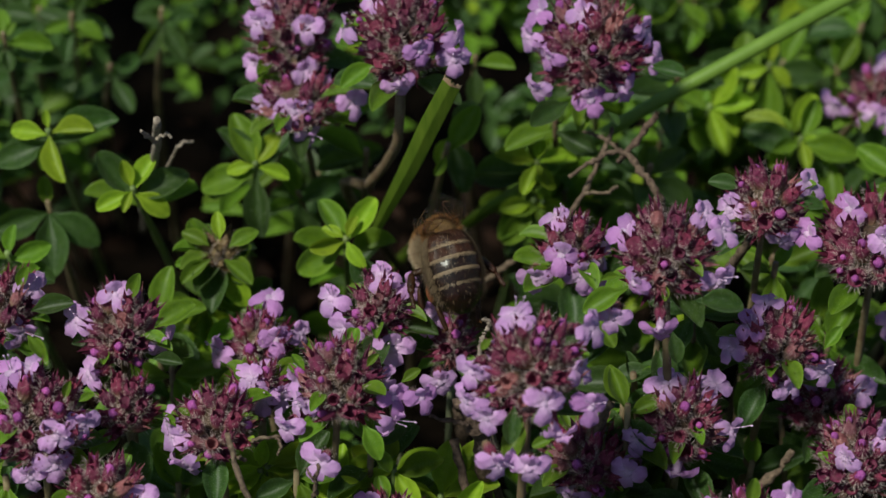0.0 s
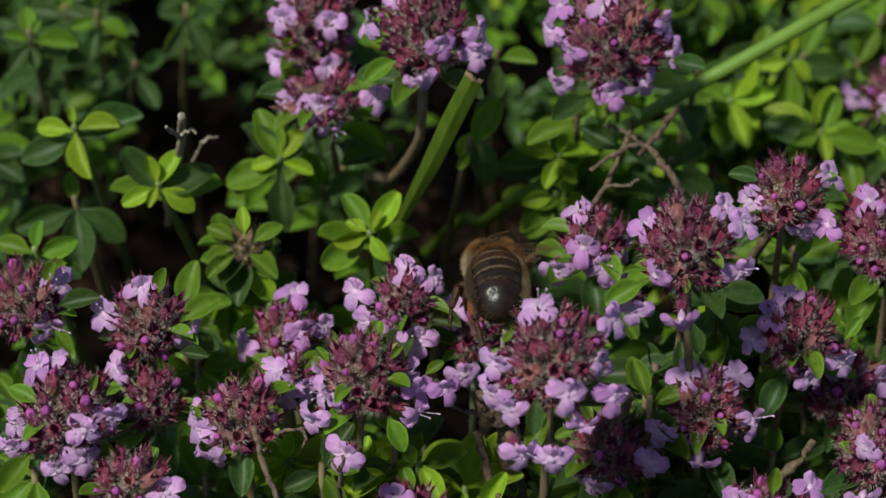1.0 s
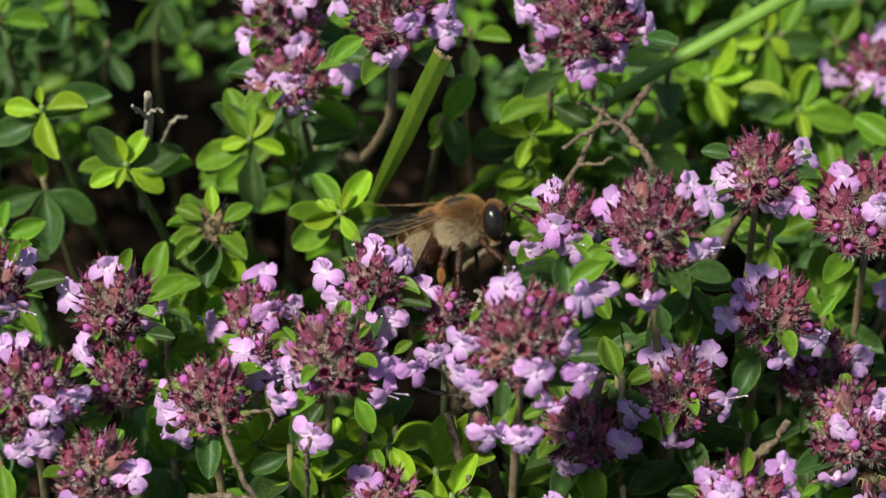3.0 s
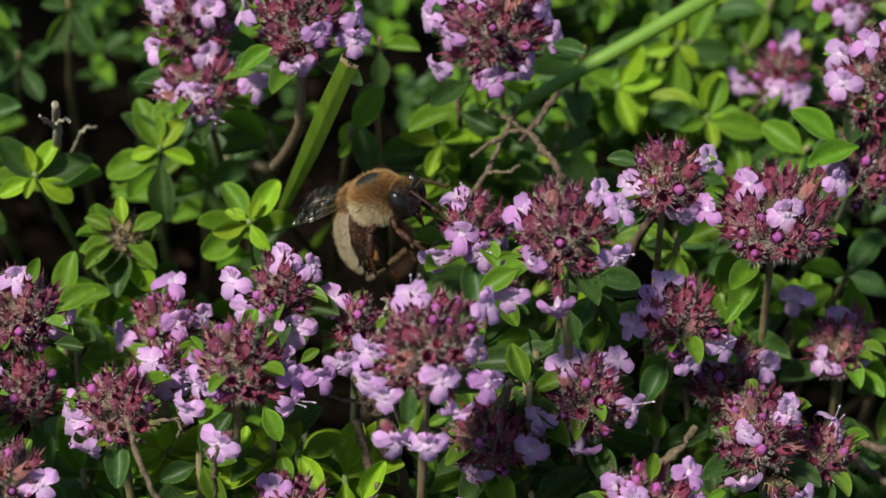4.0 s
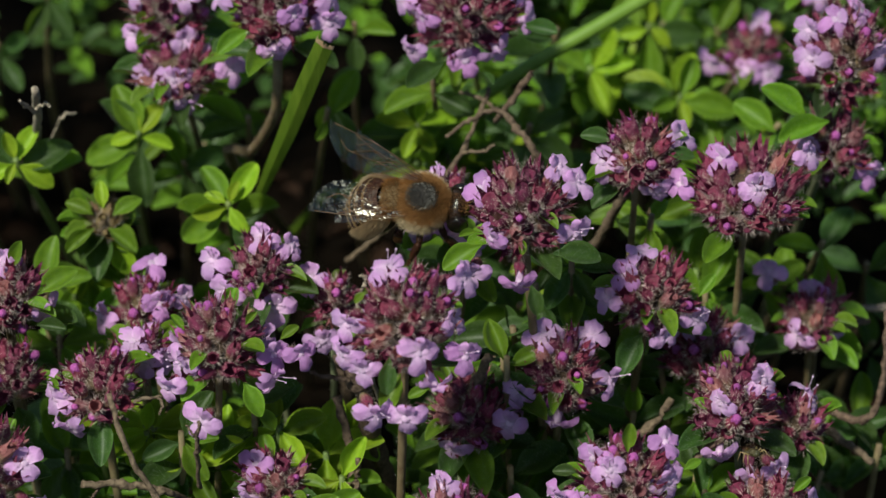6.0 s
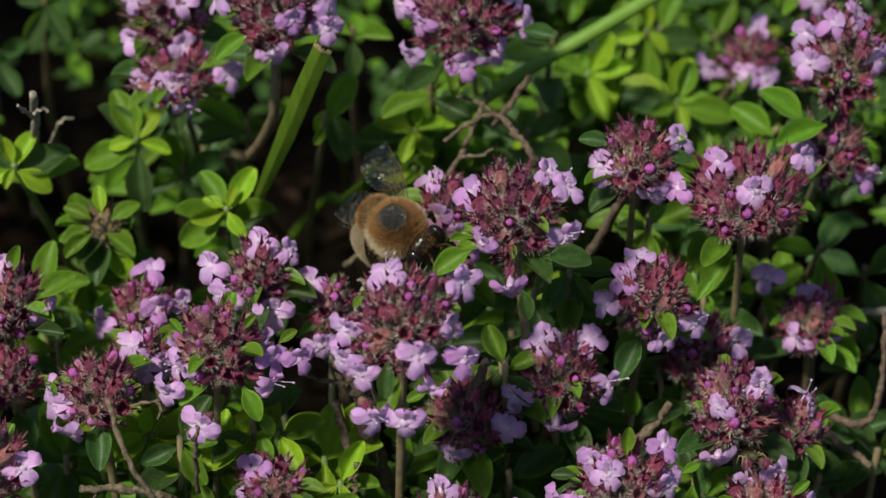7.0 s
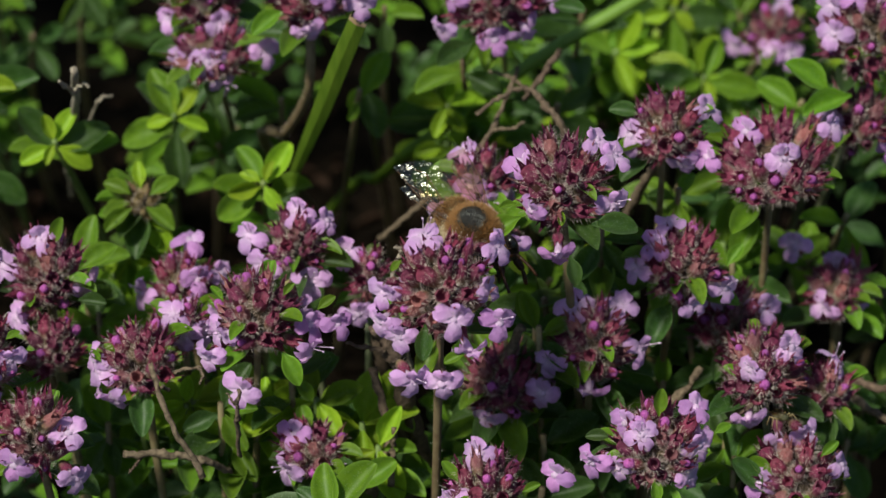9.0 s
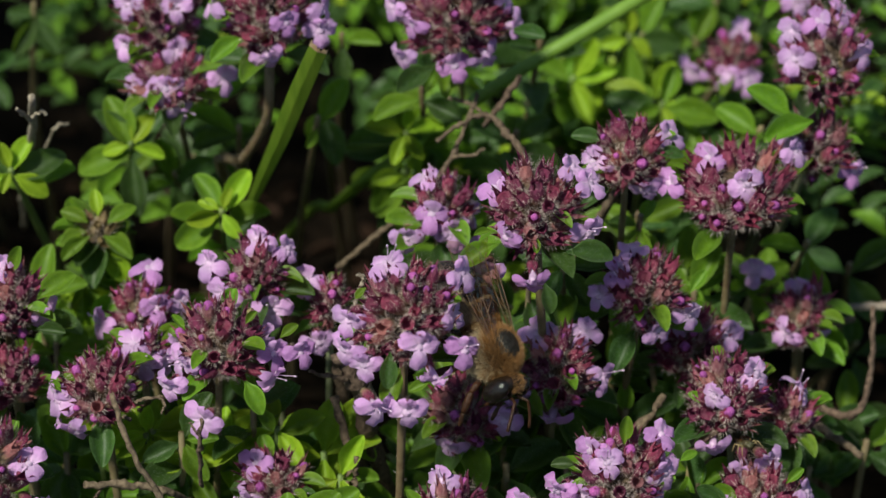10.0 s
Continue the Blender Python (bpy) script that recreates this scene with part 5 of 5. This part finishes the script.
    for key, line in legs.items():
        for s in (-1, 1):
            pts = [Vector((s * p[0], p[1], p[2])) for p in line]
            thick = (0.30, 0.34, 0.30) if key != "hind" else (0.34, 0.42, 0.38)
            v, f = [], []
            for i in range(3):
                p, q = pts[i], pts[i + 1]
                r = thick[i] * (0.62 if i == 2 else 1)
                tv, tf = tube_data([p, lerp(p, q, 0.15), lerp(p, q, 0.55), lerp(p, q, 0.9), q], [r * 0.6, r * 0.85, r, r * 0.8, r * 0.55], 8)
                f += [tuple(n + len(v) for n in g) for g in tf]
                v += tv
            which = [0] * len(f)
            for _ in range(110):
                i = rng.randrange(3)
                p = lerp(pts[i], pts[i + 1], rng.random())
                d = (Vector([rng.gauss(0, 1) for _ in range(3)]).normalized())
                e = d.orthogonal().normalized() * 0.014
                n = len(v)
                v += [p + d * 0.15 - e, p + d * 0.15 + e, p + d * rng.uniform(0.4, 0.62)]
                f.append((n, n + 1, n + 2))
                which.append(1)
            leg = part("leg", mesh("leg", v, f, [SHELL_BROWN, FUR], which, [0.35] * len(v)), thing)
            if key == "hind":
                BEE_PARTS["hind_leg", s] = leg
                mid = lerp(pts[1], pts[2], 0.55)
                v, f = lump((0.32, 0.75, 0.38))
                part("pollen_load", mesh("pollen_load", v, f, POLLEN), leg, turned(mid + Vector((s * 0.25, 0, 0.05)), pts[2] - pts[1], UP), "orange pollen load")
    # wings: a clear sheet with raised veins
    def wing(long, wide, s, veins):
        rows, cols, v, f = 16, 6, [], []
        def edge(t):
            lead = 0.10 * wide * math.sin(math.pi * t)
            trail = -wide * math.sin(math.pi * min(1, 0.05 + 0.95 * t ** 1.5)) ** 0.6 * (0.30 + 0.70 * t) - 0.05
            return lead, trail
        for i in range(rows + 1):
            t = i / rows
            lead, trail = edge(t)
            if i == rows:
                trail = lead - 0.15
            for j in range(cols + 1):
                q = j / cols
                v.append((s * lerp(lead, trail, q), -long * t, 0.10 * math.sin(6 * t + 3 * q) * t + 0.12 * q * math.sin(9 * t)))
        for i in range(rows):
            for j in range(cols):
                a = i * (cols + 1) + j
                f.append((a, a + 1, a + cols + 2, a + cols + 1))
        w = part("wing", mesh("wing", v, f, WING), thing, label="clear membranous wing with brown veins")
        vv, vf = [], []
        for line in veins:
            pts = []
            for t, q in line:
                lead, trail = edge(t)
                pts.append((s * lerp(lead, trail, q), -long * t, 0.10 * math.sin(6 * t + 3 * q) * t + 0.12 * q * math.sin(9 * t) + 0.01))
            tv, tf = tube_data(bent(pts, 3), [0.030] * (3 * (len(pts) - 1) + 1), 5)
            vf += [tuple(n + len(vv) for n in g) for g in tf]
            vv += tv
        part("wing_venation", mesh("wing_venation", vv, vf, VEIN), w)
        return w
    fore = [[(0.01, 0.0), (0.3, 0.0), (0.6, 0.0), (0.95, 0.05)], [(0.05, 0.2), (0.35, 0.25), (0.55, 0.2), (0.75, 0.05)], [(0.35, 0.25), (0.5, 0.5), (0.75, 0.6)],
            [(0.05, 0.5), (0.35, 0.6), (0.5, 0.5)], [(0.35, 0.6), (0.45, 0.95)], [(0.55, 0.2), (0.65, 0.4), (0.75, 0.6), (0.85, 0.5)], [(0.6, 0.05), (0.7, 0.3)]]
    rear = [[(0.01, 0.0), (0.4, 0.02), (0.8, 0.05)], [(0.05, 0.4), (0.4, 0.45), (0.7, 0.4)], [(0.4, 0.45), (0.6, 0.85)]]
    for s in (-1, 1):
        BEE_PARTS["fore", s] = wing(9.4, 3.5, s, fore)
        BEE_PARTS["rear", s] = wing(6.6, 2.4, s, rear)
    BEE_PARTS["bee"], BEE_PARTS["abdomen"] = thing, abdomen
    return thing


bee()


def small_fly(x, y, z):
    """A tiny bronze fly that sits on a flower, behind its upper lip."""
    rng = random.Random(8)
    bronze = plain("fly_shell", (0.020, 0.017, 0.008), (0.075, 0.062, 0.030), 3, 0.25, 0.3, 0.05, 0)
    leg_mat = plain("fly_leg", (0.16, 0.11, 0.05), (0.28, 0.20, 0.10), 3, 0.5, 0, 0, 0)
    thing = new("small_fly")
    thing.matrix_basis = turned(Vector((x, y, z)) * MM, Vector((0.2, -0.5, 0.35)), UP, MM * 0.8)
    tagged(thing, "tiny bronze fly with yellowish legs on a thyme flower", "fly")
    v, f = lump((0.45, 0.65, 0.45))
    part("thorax", mesh("thorax", v, f, bronze), thing)
    v, f = lump((0.48, 0.85, 0.40), (0, -1.2, -0.1))
    part("abdomen", mesh("abdomen", v, f, bronze), thing)
    v, f = lump((0.42, 0.28, 0.38), (0, 0.85, 0.0))
    part("head", mesh("head", v, f, bronze), thing)
    for s in (-1, 1):
        for a, b in ((0.4, 0.8), (0.0, 0.0), (-0.4, -0.9)):
            v, f = tube_data([(s * 0.3, a, -0.2), (s * 0.9, b, 0.15), (s * 1.25, b * 1.4, -0.7)], [0.07, 0.06, 0.04], 6)
            part("leg", mesh("leg", v, f, leg_mat), thing)
        v, f = lump((0.36, 1.0, 0.03), (s * 0.35, -1.1, 0.42), 2)
        part("wing", mesh("wing", v, f, WING), thing)


small_fly(35.86, -18.29, 19.96)


def wing_pose(s, spread, lift, roll, rear):
    """A wing's pose on the bee: spread out from the back line and lifted, in degrees."""
    root = Vector((s * 1.25, 2.6 - (0.7 if rear else 0), 1.25 - (0.15 if rear else 0)))
    return Matrix.Translation(root) @ pose(0, 0, 0, 0, 0, s * (spread + (8 if rear else 0))) @ pose(0, 0, 0, -lift, s * roll, 0)


def motions():
    # the bee: seconds, place of its thorax, the way it heads and its back's way
    rows = [
        (0, (1.51, 1.15, 29.89), (-0.075, 0.299, -0.951), (-0.319, 0.897, 0.307)),
        (0.5, (1.44, -0.48, 30.71), (-0.179, 0.353, -0.918), (-0.369, 0.841, 0.395)),
        (1, (4.04, -0.75, 29.29), (-0.037, 0.732, -0.68), (-0.054, 0.678, 0.733)),
        (1.5, (-1.34, 4.2, 26.88), (-0.763, 0.617, -0.193), (0.353, 0.648, 0.675)),
        (2, (-2.85, 8.39, 20.49), (-0.509, 0.742, -0.436), (0.294, 0.626, 0.722)),
        (2.5, (3.94, 0.7, 29.33), (0.527, 0.612, -0.59), (-0.056, 0.718, 0.694)),
        (2.8, (4.88, 3.72, 27.85), (0.999, -0.015, 0.04), (-0.042, -0.552, 0.833)),
        (3, (4.01, 4.73, 26.65), (0.958, -0.093, 0.27), (-0.194, 0.483, 0.854)),
        (3.2, (5.67, 2.74, 26.74), (0.955, -0.251, 0.16), (-0.045, 0.408, 0.912)),
        (4.3, (4.43, 5.48, 30.43), (0.715, -0.431, 0.55), (-0.491, 0.25, 0.834)),
        (4.5, (5.33, 5.29, 30.23), (0.715, -0.431, 0.55), (-0.491, 0.25, 0.834)),
        (4.8, (6.57, 1.06, 29.94), (0.474, -0.87, -0.135), (-0.169, -0.24, 0.956)),
        (5, (6.35, 0.89, 29.58), (0.474, -0.87, -0.135), (-0.169, -0.24, 0.956)),
        (5.2, (6.86, -0.18, 29.16), (0.474, -0.87, -0.135), (-0.169, -0.24, 0.956)),
        (5.5, (10.59, -1.07, 32.33), (0.994, 0.038, -0.103), (0.107, -0.547, 0.83)),
        (5.7, (10.38, -3.06, 33.88), (0.994, 0.038, -0.103), (0.107, -0.547, 0.83)),
        (6.8, (8.8, -5.7, 35.11), (0.734, -0.675, -0.073), (-0.191, -0.309, 0.932)),
        (7, (8.2, -6.05, 34.18), (0.734, -0.675, -0.073), (-0.191, -0.309, 0.932)),
        (7.5, (9.55, -5.69, 34.52), (0.633, -0.647, 0.426), (-0.488, 0.094, 0.868)),
        (8, (8.5, -7.67, 34.36), (0.647, -0.726, 0.233), (-0.303, 0.036, 0.952)),
        (8.5, (8.58, -9.29, 34.43), (0.634, -0.66, 0.403), (-0.286, 0.284, 0.915)),
        (9, (11.25, -11.54, 34.95), (0.592, -0.799, -0.105), (-0.024, -0.148, 0.989)),
        (9.2, (10.74, -11.08, 35.23), (0.592, -0.799, -0.105), (-0.024, -0.148, 0.989)),
        (9.5, (10.1, -11.01, 35.6), (0.817, -0.514, 0.261), (-0.092, 0.33, 0.94)),
        (9.7, (11.66, -13.57, 34.92), (0.7, -0.696, -0.161), (0.242, 0.019, 0.97)),
        (9.8, (12.95, -17.3, 33.24), (0.315, -0.844, -0.435), (0.474, -0.257, 0.842)),
        (10, (15.35, -18.6, 31.11), (0.34, -0.77, -0.539), (0.673, -0.201, 0.712)),
    ]
    out = []
    for t, place, ahead, over in rows:
        m = turned((0, 0, 0), ahead, over)
        m = Matrix.Translation(Vector(place) * MM - (m.to_3x3() @ Vector((0, 2.1, 0.1))) * MM * BEE_SIZE) @ m
        out.append((t, m))
    walk(BEE_PARTS["bee"], out)
    # the abdomen curls down under the waist: seconds, degrees
    curls = [(0, 105), (0.5, 95), (1, 33), (1.5, 39), (2, -3), (2.5, -10), (2.8, 27), (3, 48), (3.2, 52), (4.3, 74), (4.5, 74), (4.8, 85), (5, 85), (5.2, 85), (5.5, 49), (6.8, 85), (7, 85), (7.5, 85), (8, 85), (8.5, 85), (9, 80), (9.2, 80), (9.5, 80), (9.7, 25), (10, 11)]
    waist = Vector((0, -0.2, 0.0))
    walk(BEE_PARTS["abdomen"], [(t, Matrix.Translation(waist) @ pose(0, 0, 0, a) @ Matrix.Translation(-waist)) for t, a in curls])
    # the hind legs swing forward, out of its way
    hip = Vector((0, 1.1, -1.3))
    for s in (-1, 1):
        walk(BEE_PARTS["hind_leg", s], [(t, Matrix.Translation(hip) @ pose(0, 0, 0, max(0, a - 15) * 0.75) @ Matrix.Translation(-hip)) for t, a in curls])
    # wings: seconds, then spread, lift and roll of the left and of the right pair
    beats = [
        (0, (-2, -16, -30), (14, -24, 45)),
        (0.5, (-2, -12, -30), (14, -20, 45)),
        (1, (-10, 8, -30), (18, -4, -45)),
        (1.5, (6, 8, 0), (10, 4, -15)),
        (2, (6, 24, 0), (-10, 16, 15)),
        (2.5, (10, 12, 30), (18, 0, -30)),
        (2.8, (16, 14, 14), (10, 2, 0)),
        (3, (16, 2, 14), (12, -8, 20)),
        (3.2, (16, 2, 14), (12, -10, 20)),
        (4.3, (14, -18, 14), (6, -16, 30)),
        (4.5, (14, -18, 14), (6, -16, 30)),
        (4.8, (18, -4, 0), (14, -12, 0)),
        (5, (18, -4, 0), (14, -12, 0)),
        (5.2, (18, -4, 0), (14, -12, 0)),
        (5.5, (10, 28, 15), (2, -4, -15)),
        (5.7, (10, 28, 15), (2, -4, -15)),
        (6.8, (34, -20, 0), (6, -36, 15)),
        (7, (34, -20, 0), (6, -36, 15)),
        (7.5, (26, -4, 0), (6, -16, 30)),
        (8, (26, -4, 0), (-2, -32, 30)),
        (8.5, (18, 4, -15), (-10, -20, 45)),
        (9, (26, -12, 0), (-2, -4, 0)),
        (9.2, (26, -12, 0), (-2, -4, 0)),
        (9.5, (22, -8, 0), (-10, -8, 0)),
        (9.8, (14, 4, 14), (14, 4, 14)),
        (10, (8, 3, 14), (6, 3, 14)),
    ]
    for s in (-1, 1):
        for kind in ("fore", "rear"):
            walk(BEE_PARTS[kind, s], [(t, wing_pose(s, *(left if s < 0 else right), kind == "rear")) for t, left, right in beats])
    # one flower stem is pushed aside while the bee clings to it
    stem = STEMS["P"]
    at = stem.location.copy()
    walk(stem, [(t, Matrix.Translation(at) @ pose(0, 0, 0, rx, ry, 0)) for t, rx, ry in (
        (0, -0.00, 0.00),
        (2.5, 0.10, 0.00),
        (3, 0.12, -0.30),
        (3.2, 0.12, -0.30),
        (4.5, 0.18, 0.14),
        (5, 0.15, -0.52),
        (5.7, 0.21, -0.76),
        (6.8, 0.18, -1.27),
        (7.5, 0.21, -1.36),
        (8, 0.55, -1.27),
        (8.5, 0.30, -1.27),
        (9, 0.43, -0.45),
        (9.5, 0.33, -0.68),
        (10, 0.55, 0.18),
    )])


motions()
